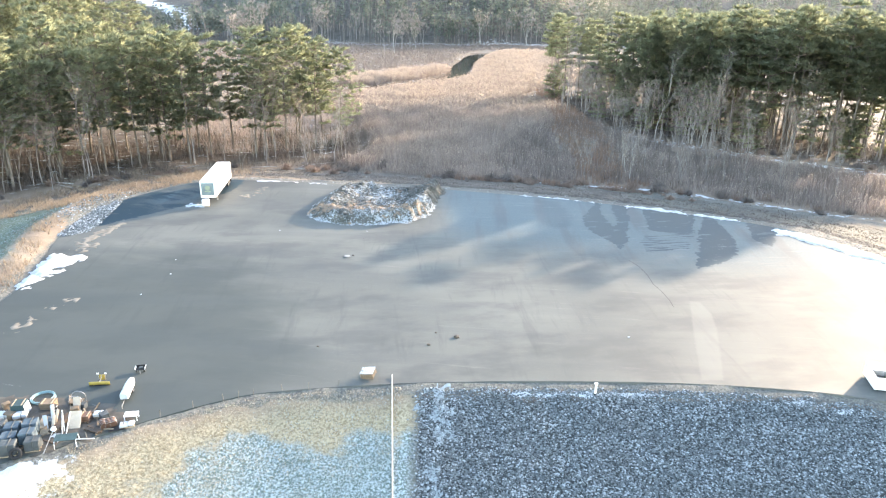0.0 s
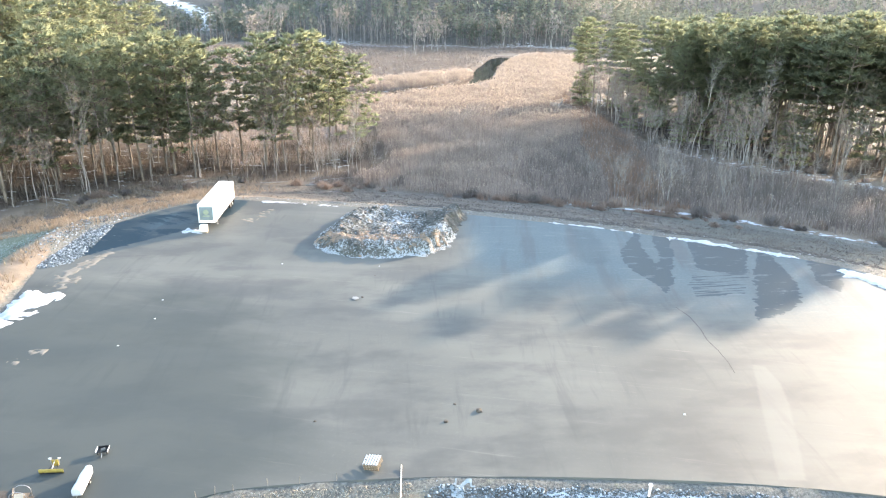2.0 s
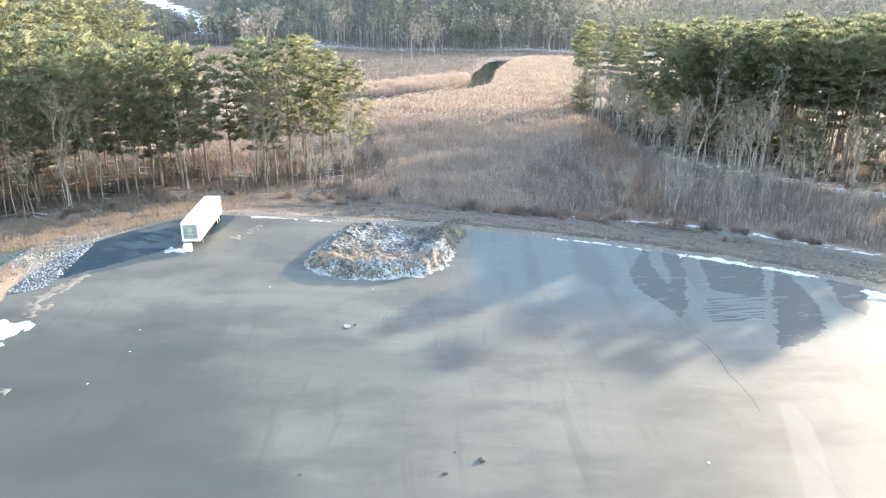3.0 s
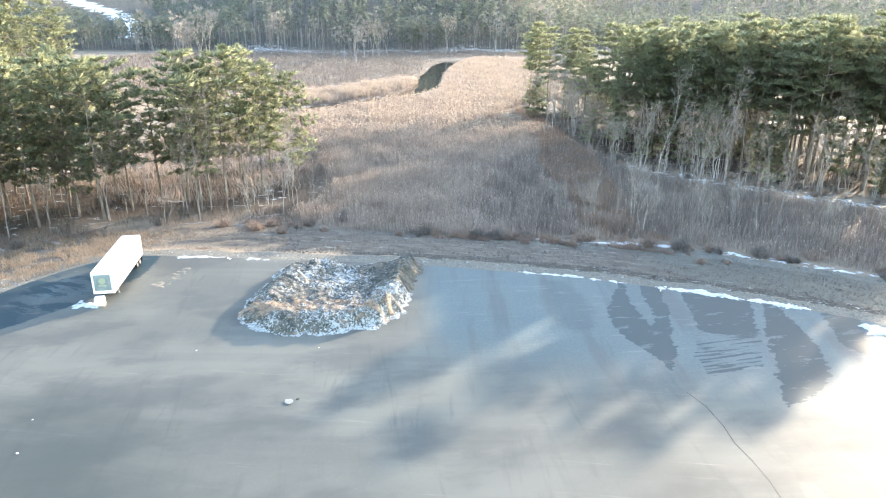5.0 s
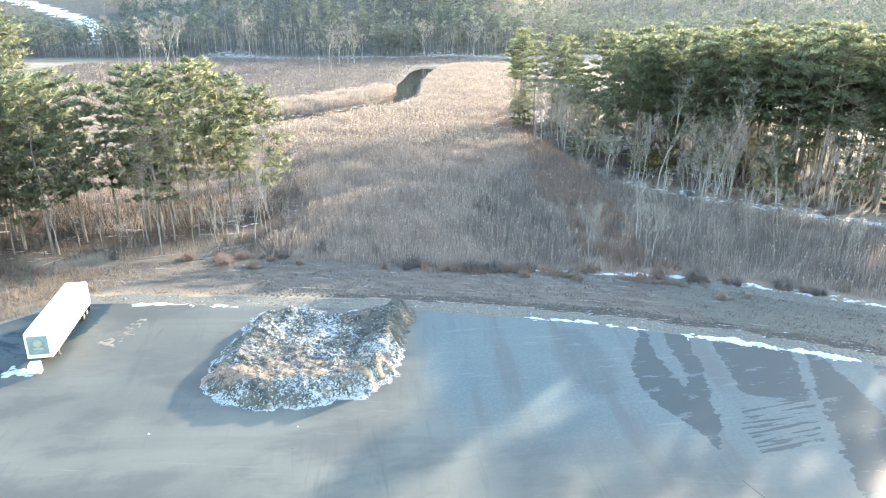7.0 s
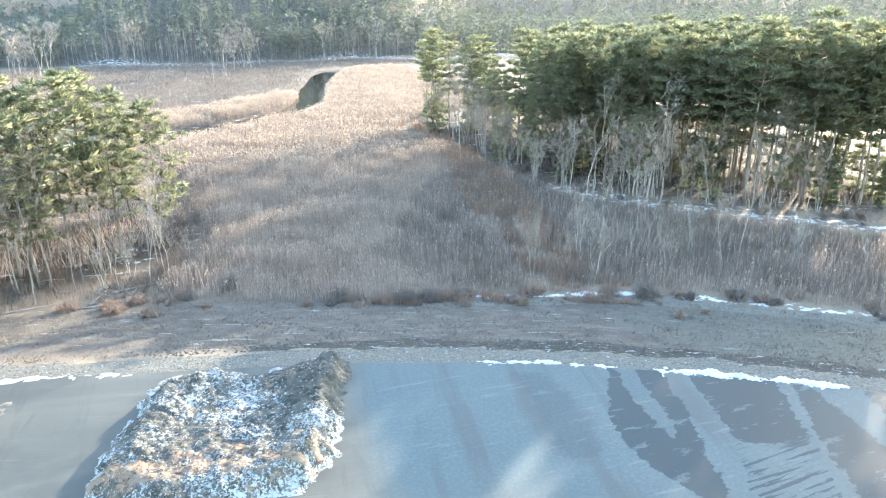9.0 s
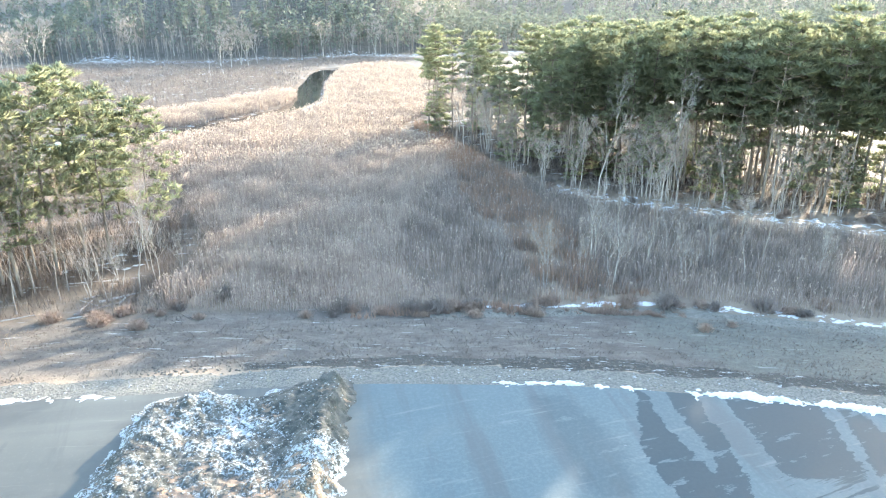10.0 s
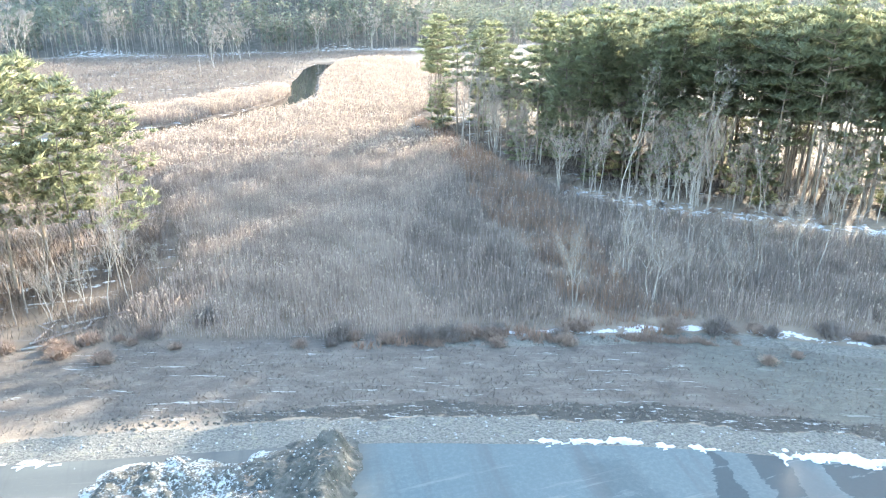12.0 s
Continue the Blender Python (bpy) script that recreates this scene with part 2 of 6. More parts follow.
def ground_material():
    n = Nodes("open_ground", 0.9, 0.0, 0.2)
    big, mid, small, tiny = n.noise(14, 4), n.noise(3.0, 5, 0.65), n.noise(0.8, 5, 0.7), n.noise(0.25, 4, 0.7)
    c = n.mix(n.step(big, 0.35, 0.65), (0.20, 0.155, 0.12), (0.29, 0.23, 0.175))
    c = n.mix(n.step(mid, 0.4, 0.7), c, (0.17, 0.135, 0.105))
    # distant wooded hills
    c = n.mix(n.mask("far"), c, n.mix(n.step(mid, 0.35, 0.65), (0.055, 0.053, 0.048), (0.10, 0.095, 0.085)))
    # woodland floor: needles, leaves and thin snow
    leaf = n.mix(n.step(mid, 0.35, 0.65), (0.065, 0.049, 0.040), (0.125, 0.095, 0.074))
    leaf = n.mix(n.step(n.noise(2.4, 6, 0.75, (1.8, 0.8, 1)), 0.57, 0.64), leaf, (0.46, 0.48, 0.50))
    c = n.mix(n.mask("wood"), c, leaf)
    # winter grass
    grass = n.mix(n.step(mid, 0.35, 0.65), (0.080, 0.071, 0.065), (0.138, 0.121, 0.108))
    grass = n.mix(n.step(small, 0.45, 0.75), grass, (0.097, 0.091, 0.080))
    grass = n.mix(n.maths("MULTIPLY", n.step(n.noise(3.0, 6, 0.72, (5, 0.5, 1), 16), 0.46, 0.66), 0.55), grass, (0.080, 0.068, 0.060))
    grass = n.mix(n.step(n.noise(1.2, 5, 0.75, (4, 0.6, 1), 16), 0.60, 0.66), grass, (0.30, 0.31, 0.31))
    # greener sward towards the corner of the bank
    sward = n.step(n.maths("ADD", n.axis(0), n.maths("MULTIPLY", n.maths("SUBTRACT", n.noise(6, 4), 0.5), 16)), 37, 42)
    grass = n.mix(n.maths("MULTIPLY", sward, 0.65), grass, n.mix(n.step(small, 0.4, 0.7), (0.075, 0.082, 0.074), (0.125, 0.13, 0.115)))
    c = n.mix(n.mask("grass"), c, grass)
    # pale crushed stone by the lot
    stones = n.mix(n.step(tiny, 0.35, 0.65), (0.085, 0.083, 0.076), (0.18, 0.173, 0.155))
    stones = n.mix(n.step(small, 0.55, 0.75), stones, (0.205, 0.195, 0.145))
    c = n.mix(n.step(n.maths("ADD", n.mask("gravel"), n.maths("MULTIPLY", n.maths("SUBTRACT", small, 0.5), 0.7)), 0.4, 0.6), c, stones)
    # dark rubble
    c = n.mix(n.step(n.maths("ADD", n.mask("rubble"), n.maths("MULTIPLY", n.maths("SUBTRACT", mid, 0.5), 1.4)), 0.45, 0.65), c, n.mix(n.step(n.noise(0.6, 5, 0.75, (3, 0.8, 1), 16), 0.58, 0.64), (0.055, 0.052, 0.048), (0.36, 0.37, 0.37)))
    # slopes of dark broken stone with frost
    c = n.mix(n.mask("riprap"), c, n.mix(n.step(n.noise(0.16, 3, 0.6), 0.5, 0.66), (0.035, 0.04, 0.042), (0.24, 0.255, 0.26)))
    # frosted grass
    frosted = n.mix(n.step(n.noise(0.2, 4, 0.7), 0.42, 0.60), (0.10, 0.135, 0.12), (0.38, 0.44, 0.455))
    frosted = n.mix(n.maths("MULTIPLY", n.step(mid, 0.45, 0.7), 0.5), frosted, (0.16, 0.185, 0.165))
    frosted = n.mix(n.maths("MULTIPLY", n.step(tiny, 0.48, 0.66), 0.75), frosted, (0.11, 0.125, 0.11))
    gold = n.mix(n.step(tiny, 0.35, 0.65), (0.19, 0.155, 0.10), (0.42, 0.355, 0.245))
    frosted = n.mix(n.step(n.maths("ADD", n.mask("gold"), n.maths("MULTIPLY", n.maths("SUBTRACT", mid, 0.5), 1.2)), 0.35, 0.65), frosted, gold)
    c = n.mix(n.mask("hoar"), c, frosted)
    # green meadow under hoar frost beyond the berm
    meadow = n.mix(n.step(n.noise(0.3, 5, 0.7), 0.46, 0.64), (0.06, 0.085, 0.062), (0.27, 0.32, 0.31))
    meadow = n.mix(n.maths("MULTIPLY", n.step(mid, 0.42, 0.66), 0.6), meadow, (0.085, 0.105, 0.078))
    c = n.mix(n.mask("meadow"), c, meadow)
    # snow lying
    lying = n.step(n.maths("ADD", n.mask("snow"), n.maths("MULTIPLY", n.maths("SUBTRACT", n.noise(1.9, 6, 0.74), 0.5), 1.5)), 0.5, 0.6)
    c = n.mix(lying, c, SNOW)
    n.colour(c)
    n.bump(n.maths("ADD", small, n.maths("MULTIPLY", tiny, 0.4)), 0.18, 0.8)
    return n.m


def leaf_material(name, dark, pale, through=0.25, rough=0.7):
    n = Nodes(name, rough, 0.0, 0.25)
    c = n.mix(n.maths("MULTIPLY_ADD", n.island, 0.6, 0.2), dark, pale)
    c = n.mix(n.maths("MULTIPLY", n.thing, 0.45), c, tuple(a * 0.7 + b * 0.15 for a, b in zip(dark, pale)))
    c = n.mix(n.maths("MULTIPLY", n.step(n.noise(2.5, 3), 0.4, 0.7), 0.5), c, pale)
    n.colour(c)
    n.see_through(c, through)
    return n.m


def bark_material(name, dark, pale):
    n = Nodes(name, 0.9, 0.0, 0.2)
    c = n.mix(n.step(n.noise(0.5, 5, 0.7, (1, 1, 4)), 0.35, 0.65), dark, pale)
    c = n.mix(n.maths("MULTIPLY", n.thing, 0.5), c, tuple(x * 0.7 for x in dark))
    n.colour(c)
    n.bump(n.noise(0.15, 4, 0.7, (1, 1, 5)), 0.03)
    return n.m


def stone_material(name, dark, pale, frost):
    n = Nodes(name, 0.85, 0.0, 0.3)
    c = n.mix(n.island, dark, pale)
    c = n.mix(n.maths("MULTIPLY", n.step(n.noise(0.12, 4), 0.4, 0.7), 0.4), c, pale)
    top = n.maths("ADD", n.maths("MULTIPLY", n.facing(), 0.4), n.maths("ADD", n.maths("MULTIPLY", n.maths("FRACT", n.maths("MULTIPLY", n.island, 7.3)), 0.5), n.maths("ADD", n.maths("MULTIPLY", n.noise(0.3, 3, 0.7), 0.25), n.maths("MULTIPLY", n.noise(3.0, 4, 0.6), 0.4))))
    c = n.mix(n.maths("MULTIPLY", n.step(top, frost - 0.10, frost + 0.16), 0.75), c, (0.42, 0.465, 0.49))
    n.colour(c)
    return n.m


LOT, GROUND = lot_material(), ground_material()
NEEDLES = leaf_material("pine_needles", (0.195, 0.23, 0.165), (0.365, 0.38, 0.22), 0.72)
FAR_NEEDLES = leaf_material("distant_needles", (0.105, 0.125, 0.11), (0.165, 0.18, 0.145), 0.45)
PINE_BARK = bark_material("pine_bark", (0.13, 0.107, 0.091), (0.275, 0.232, 0.198))
PALE_BARK = bark_material("pale_bark", (0.25, 0.228, 0.205), (0.46, 0.43, 0.40))
GREY_BARK = bark_material("grey_bark", (0.20, 0.175, 0.16), (0.37, 0.335, 0.31))
TWIGS = bark_material("brown_twigs", (0.19, 0.145, 0.12), (0.33, 0.265, 0.225))
REED = leaf_material("dry_reed", (0.150, 0.121, 0.110), (0.425, 0.352, 0.312), 0.45)
PLUME = leaf_material("reed_plume", (0.32, 0.26, 0.215), (0.48, 0.41, 0.35), 0.5)
DRY_GRASS = leaf_material("dry_grass", (0.33, 0.265, 0.195), (0.56, 0.475, 0.365), 0.35)
BERM_GRASS = leaf_material("berm_grass", (0.165, 0.122, 0.092), (0.36, 0.285, 0.215), 0.3)
BANK_GRASS = leaf_material("bank_grass", (0.098, 0.086, 0.077), (0.185, 0.160, 0.142), 0.3)
RUST_GRASS = leaf_material("rust_shrub", (0.205, 0.128, 0.098), (0.345, 0.238, 0.182), 0.3)
FROST_GRASS = leaf_material("frosted_grass", (0.17, 0.195, 0.18), (0.50, 0.55, 0.56), 0.2)
RIPRAP = stone_material("dark_riprap", (0.035, 0.047, 0.052), (0.15, 0.17, 0.178), 1.04)
PALE_STONE = stone_material("pale_stone", (0.085, 0.084, 0.078), (0.19, 0.183, 0.167), 1.12)
BRUSH = leaf_material("grey_brush", (0.100, 0.084, 0.078), (0.255, 0.216, 0.198), 0.25)
DARK_BRUSH = leaf_material("dark_brush", (0.085, 0.066, 0.056), (0.185, 0.148, 0.125), 0.2)
DARK_STRIP = stone_material("dark_sods", (0.06, 0.056, 0.05), (0.15, 0.135, 0.115), 1.24)
CLOD = stone_material("frozen_clods", (0.05, 0.05, 0.045), (0.14, 0.125, 0.105), 1.08)


def snow_material():
    n = Nodes("old_snow", 0.65, 0.0, 0.4)
    n.colour(n.mix(n.step(n.noise(0.7, 5), 0.35, 0.7), (0.38, 0.395, 0.415), (0.54, 0.56, 0.585)))
    n.bump(n.noise(0.3, 5, 0.7), 0.05)
    return n.m


SNOW_MAT = snow_material()
FROST = plain("hoar_frost", (0.30, 0.345, 0.36), 0.75, 0.0, 0.35, 0.3)
SAND = plain("frosty_sand", (0.20, 0.178, 0.15), 0.85, 0.0, 0.3, 0.9)


# ---- ground ----
def bounds(points, n=6):
    """A closed outline, rounded off (Catmull-Rom)."""
    p = np.array(points, float)
    out = []
    for i in range(len(p)):
        a, b, c, d = p[i - 1], p[i], p[(i + 1) % len(p)], p[(i + 2) % len(p)]
        for k in range(n):
            t = k / n
            out.append(0.5 * (2 * b + (c - a) * t + (2 * a - 5 * b + 4 * c - d) * t * t + (3 * b - a - 3 * c + d) * t ** 3))
    return np.array(out)


def inside(poly, x, y):
    hit = np.zeros(x.shape, bool)
    for (x0, y0), (x1, y1) in zip(poly, np.roll(poly, -1, 0)):
        cross = ((y0 > y) != (y1 > y)) & (x < (x1 - x0) * (y - y0) / (y1 - y0 + 1e-12) + x0)
        hit ^= cross
    return hit


def gap(poly, x, y, closed=True):
    """Distance to an outline: negative inside it."""
    best = np.full(x.shape, 1e9)
    ends = np.roll(poly, -1, 0) if closed else poly[1:]
    for (x0, y0), (x1, y1) in zip(poly, ends):
        dx, dy = x1 - x0, y1 - y0
        t = np.clip(((x - x0) * dx + (y - y0) * dy) / (dx * dx + dy * dy + 1e-12), 0, 1)
        best = np.minimum(best, np.hypot(x - x0 - t * dx, y - y0 - t * dy))
    return np.where(inside(poly, x, y), -best, best) if closed else best


def smooth(v, a, b):
    t = np.clip((v - a) / (b - a), 0, 1)
    return t * t * (3 - 2 * t)


def wobble(x, y, size, seed=0.0):
    """Cheap rolling noise, about -1 to 1."""
    u, v = x / size + seed, y / size - seed * 1.7
    return (np.sin(u * 2.1 + np.sin(v * 1.7 + seed)) + np.sin(v * 2.6 + np.sin(u * 2.3)) + np.sin((u + v) * 3.7 + 2 * np.sin(v - u))) / 3


def grain(x, y, size, seed=0.0):
    """Uneven value noise, about -1 to 1."""
    u, v = x / size + seed * 3.1, y / size + seed * 7.7
    i, j = np.floor(u), np.floor(v)
    a, b = u - i, v - j
    a, b = a * a * (3 - 2 * a), b * b * (3 - 2 * b)

    def at(p, q):
        h = np.sin(p * 127.1 + q * 311.7 + seed) * 43758.5453
        return 2 * (h - np.floor(h)) - 1

    return (at(i, j) * (1 - a) + at(i + 1, j) * a) * (1 - b) + (at(i, j + 1) * (1 - a) + at(i + 1, j + 1) * a) * b


LOT_EDGE = bounds([(-40, 41), (-34.4, 45.4), (-29.7, 48.2), (-25.5, 51.1), (-20.1, 54.4), (-15.4, 56.2), (-4.4, 57.8), (4.3, 58.4), (12.6, 58.6), (23.5, 58.4),
                   (33.9, 57.4), (41.9, 55.5), (54, 50), (66, 56), (71, 72), (68, 85), (63, 95), (58, 103.5), (50.5, 109), (42, 113.2), (33, 117.3), (24, 120.8), (13.1, 124),
                   (1.5, 127), (-8.5, 128.6), (-18.6, 130), (-28.9, 131.5), (-41, 132.6), (-47.5, 129.5), (-53.6, 121.4), (-57, 112.7), (-57, 100), (-54.5, 90), (-52, 79.6), (-53, 66), (-55, 52), (-50, 42)])
PINES_LEFT = bounds([(-96, 140), (-80, 156), (-66, 166), (-50, 174), (-34, 178), (-25, 184), (-24, 200), (-30, 218), (-44, 222), (-62, 214), (-85, 205), (-120, 215), (-170, 300), (-240, 420), (-320, 380), (-250, 230), (-160, 140), (-120, 122)])
PINES_RIGHT = bounds([(38, 292), (44, 270), (51, 246), (59, 224), (70, 209), (85, 195), (101, 183), (116, 175), (127, 190), (118, 222), (100, 248), (80, 275), (62, 304), (48, 312)])
CREEK = np.array([(-75, 290), (-52, 296), (-38, 303), (-24, 313), (-10, 327), (1, 342), (8, 362), (11, 390), (15, 425), (21, 458), (28, 480)], float)


def land(x, y):
    """Height of the ground."""
    d = gap(LOT_EDGE, x, y)
    out = np.maximum(d, 0)
    front = smooth(75 - y, 0, 14) * smooth(x, -58, -48)
    left = smooth(-x, 50, 60) * (1 - smooth(y, 116, 130))
    fall = 5.3 * smooth(out, -4, 34) + 0.4 * wobble(x, y, 17) * smooth(out, 20, 45)
    fall_front = 0.33 * np.minimum(out, 36) + 0.05 * wobble(x, y, 3)
    fall_left = 0.22 * np.minimum(np.maximum(out - 5, 0), 40) - 0.8 * smooth(out, 0, 2.5) * (1 - smooth(out, 4, 8))
    z = -(fall * (1 - front) * (1 - left) + fall_front * front * (1 - left) + fall_left * left)
    z += 0.10 * wobble(x, y, 2.2) * smooth(out, 0.5, 3) * (1 - front)
    far = np.hypot(x, y - 60)
    z += smooth(far, 640, 1500) * (70 + 12 * wobble(x, y, 420)) * smooth(y, 300, 640)
    z += np.clip(y - 572 - 8 * wobble(x, y, 80), 0, 330) * 0.27 * smooth(x, -190, -110) * (1 - smooth(x - 0.22 * (y - 560), 60, 150)) * (1 - smooth(y, 1000, 1300))
    z += smooth(-x, 200, 700) * 20 * smooth(y, 150, 500) * (1 - smooth(y, 560, 760))
    z += 6.0 * smooth(-x, 98, 135) * smooth(y, 182, 220) * (1 - smooth(y, 420, 560))
    z -= 0.9 * (1 - smooth(gap(CREEK, x, y, False), 4.0, 7.0))
    return np.where(d < 0, -0.25 * smooth(-d, 0, 0.8), z)


def land_at(x, y):
    return float(land(np.array([float(x)]), np.array([float(y)]))[0])


def grid_axis(parts):
    out = []
    for a, b, n in parts:
        out += list(np.linspace(a, b, n, endpoint=False))
    return np.array(out + [parts[-1][1]])


def sheet(name, xs, ys, height):
    gx, gy = np.meshgrid(xs, ys)
    gz = height(gx, gy)
    nx, ny = len(xs), len(ys)
    i = (np.arange(ny - 1)[:, None] * nx + np.arange(nx - 1)).ravel()
    faces = np.stack([i, i + 1, i + nx + 1, i + nx], 1)
    me = bpy.data.meshes.new(name)
    me.from_pydata(np.stack([gx.ravel(), gy.ravel(), gz.ravel()], 1).tolist(), [], faces.tolist())
    me.polygons.foreach_set("use_smooth", np.ones(len(faces), bool))
    return me, gx.ravel(), gy.ravel()


def note(me, name, values):
    a = me.attributes.new(name, "FLOAT", "POINT")
    a.data.foreach_set("value", np.asarray(values, np.float32))


xs = grid_axis([(-3500, -700, 14), (-700, -200, 40), (-200, -75, 36), (-75, 75, 120), (75, 200, 36), (200, 800, 40), (800, 3500, 14)])
ys = grid_axis([(-1500, -100, 8), (-100, 30, 20), (30, 165, 120), (165, 300, 50), (300, 620, 64), (620, 1500, 44), (1500, 4000, 12)])
me, gx, gy = sheet("ground", xs, ys, land)
FOOT_LINE = [(11.7, 153.4), (20, 152), (29, 150), (36.4, 148.8), (42, 148.4), (50, 145.6), (58, 141), (64, 138), (78, 130.5), (92, 122)]
d = gap(LOT_EDGE, gx, gy)
front = smooth(75 - gy, 0, 14) * smooth(gx, -58, -48)
left = smooth(-gx, 50, 60) * (1 - smooth(gy, 112, 128))
rest = (1 - front) * (1 - left)
edge = d + 0.8 * wobble(gx, gy, 5)
wood = np.maximum(smooth(-gap(PINES_LEFT, gx, gy), -9, 2), smooth(-gap(PINES_RIGHT, gx, gy), -9, 2))
chute = np.exp(-((gx + 56.5) / 3.6) ** 2 - ((gy - 112) / 7.0) ** 2)
note(me, "gravel", 0.9 * rest * np.exp(-(gap(np.array(FOOT_LINE, float) - (0.8, 2.6), gx, gy, False) / 1.9) ** 2) * smooth(gx, 6, 16) + 1.2 * chute + rest * (1 - smooth(edge, 3.8, 5.4)) + left * (1 - smooth(edge, 0.2, 1.5)) * 0.5 + front * (1 - smooth(edge, 0.9, 1.5)) * 0.9)
note(me, "rubble", rest * smooth(edge, 4.0, 5.2) * (1 - smooth(edge, 6.5, 9)) * smooth(gx, -25, 5))
note(me, "grass", (1 - front) * smooth(edge, 5, 8) * (1 - smooth(edge, 26, 34)) * (1 - wood) * np.where(left > 0.5, (1 - smooth(d, 7, 9)), 1))
note(me, "riprap", front * (1 - smooth(edge, 16, 22)) * smooth(gx + 0.4 * wobble(gx, gy, 2), -2.2, -1.4) * smooth(edge, 0.8, 1.6))
note(me, "hoar", front * (1 - smooth(edge, 20, 30)) * (1 - smooth(gx, -2.4, -1.6)) * smooth(edge, 0.5, 3.5))
note(me, "meadow", left * smooth(d + 0.8 * wobble(gx, gy, 4), 4.4, 5.8) * (1 - smooth(d, 40, 60)))
note(me, "gold", np.maximum(front * np.maximum(1 - smooth(edge + 2.5 * wobble(gx, gy, 6), 0, 11), 0.75 * smooth(-gx + 3.0 * wobble(gx, gy, 5), 11, 28)), left * 0.25))
marsh = bounds([(-130, 318), (-64, 338), (-38, 352), (-16, 378), (0, 394), (6, 428), (14, 470), (24, 500), (90, 520), (60, 556), (-60, 560), (-160, 545), (-180, 420)], 3)
note(me, "wood", np.maximum(np.maximum(wood, 0.9 * (1 - smooth(gap(CREEK, gx, gy, False), 6, 11))), 0.75 * smooth(-gap(marsh, gx, gy), -2, 8)) * (1 - front))
note(me, "far", smooth(gy, 548, 575))
foot_line = np.array(FOOT_LINE, float)
snowy = rest * (0.26 + 0.20 * smooth(gx, 8, 24)) * np.exp(-(gap(foot_line, gx, gy, False) / 1.5) ** 2) + rest * 0.13 * np.exp(-((gap(foot_line, gx, gy, False) - 1.0) / 3.2) ** 2) * smooth(gx, 8, 24) + rest * 0.08 * (1 - smooth(edge, 5.5, 7)) * smooth(gx, -8, 8)
snowy += np.exp(-((np.hypot(gx + 34, gy - 44.5)) / 5.5) ** 2) * 0.95 * smooth(d, 0, 1.0)
snowy += front * np.exp(-((d - 1.7 - 0.4 * wobble(gx, gy, 6)) / 0.55) ** 2) * 0.7 * smooth(gx, -1, 4)
snowy += front * 0.12 * smooth(wobble(gx, gy, 5), 0.2, 0.6) * smooth(gx, -1, 0) + 0.35 * front * np.exp(-((gx - 1.5) / 2.0) ** 2 - ((d - 5) / 4.0) ** 2)
snowy += 0.9 * np.exp(-(gap(np.array([(-4, 329), (5, 341), (13, 354)], float), gx, gy, False) / 2.6) ** 2) + 0.5 * np.exp(-(gap(np.array([(-44, 293), (-30, 300)], float), gx, gy, False) / 3.0) ** 2)
snowy += smooth(gx - 0.3 * (gy - 230), 95, 115) * smooth(gy, 205, 240) * (1 - smooth(gy, 380, 430)) * (1 - smooth(gx, 260, 300)) * 0.42
snowy += np.exp(-((gy - 560 - 12 * wobble(gx, gy, 60)) / 26) ** 2) * 0.50 * smooth(gx, -160, -120)
snowy += (1 - smooth(gap(np.array([(-560.0, 1100), (-420, 1000), (-330, 900), (-275, 800), (-240, 700)]), gx, gy, False), 9, 18)) * 0.95
foot = np.array([(56, 208), (66, 196), (80, 184), (95, 172), (112, 160)], float)
snowy += 0.52 * np.exp(-(gap(foot, gx, gy, False) / 8.0) ** 2) + 0.25 * np.exp(-(gap(np.array([(-22, 172), (-40, 164), (-60, 154), (-85, 140)], float), gx, gy, False) / 4.5) ** 2)
note(me, "snow", np.clip(snowy, 0, 1))
me.materials.append(GROUND)
tagged(new("ground", me), "open winter ground with brown grass, gravel banks and thin snow", "ground", kind="structure")

# the lot itself: a fine sheet cut to its outline
bm = bmesh.new()
bm.faces.new([bm.verts.new((x, y, 0.0)) for x, y in LOT_EDGE])
bmesh.ops.triangulate(bm, faces=bm.faces[:])
for k in range(18):
    y = 44 + 5 * k
    bmesh.ops.bisect_plane(bm, geom=bm.verts[:] + bm.edges[:] + bm.faces[:], plane_co=(0, y, 0), plane_no=(0, 1, 0))
for k in range(26):
    bmesh.ops.bisect_plane(bm, geom=bm.verts[:] + bm.edges[:] + bm.faces[:], plane_co=(-58 + 5 * k, 0, 0), plane_no=(1, 0, 0))
bmesh.ops.dissolve_degenerate(bm, dist=0.001, edges=bm.edges[:])
for e in [e for e in bm.edges if len(e.link_faces) == 1]:
    a, b = e.verts
    q = (b.co - a.co).normalized()
    side = Vector((q.y, -q.x, 0))
    mid = (a.co + b.co) / 2 + side * 0.01
    if inside(LOT_EDGE, np.array([mid.x]), np.array([mid.y]))[0]:
        side = -side
    low = Vector((0, 0, -0.42))
    bm.faces.new((a, b, bm.verts.new(b.co + side * 0.15 + low), bm.verts.new(a.co + side * 0.15 + low)))
bmesh.ops.recalc_face_normals(bm, faces=bm.faces[:])
me = bpy.data.meshes.new("lot")
bm.to_mesh(me)
bm.free()
p = np.array([v.co for v in me.vertices])
px, py = p[:, 0], p[:, 1]
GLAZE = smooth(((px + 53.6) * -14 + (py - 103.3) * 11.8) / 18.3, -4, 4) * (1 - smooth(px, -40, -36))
RIME = np.exp(-((px + 46.5) / 4.5) ** 2 - ((py - 120.5) / 6) ** 2)
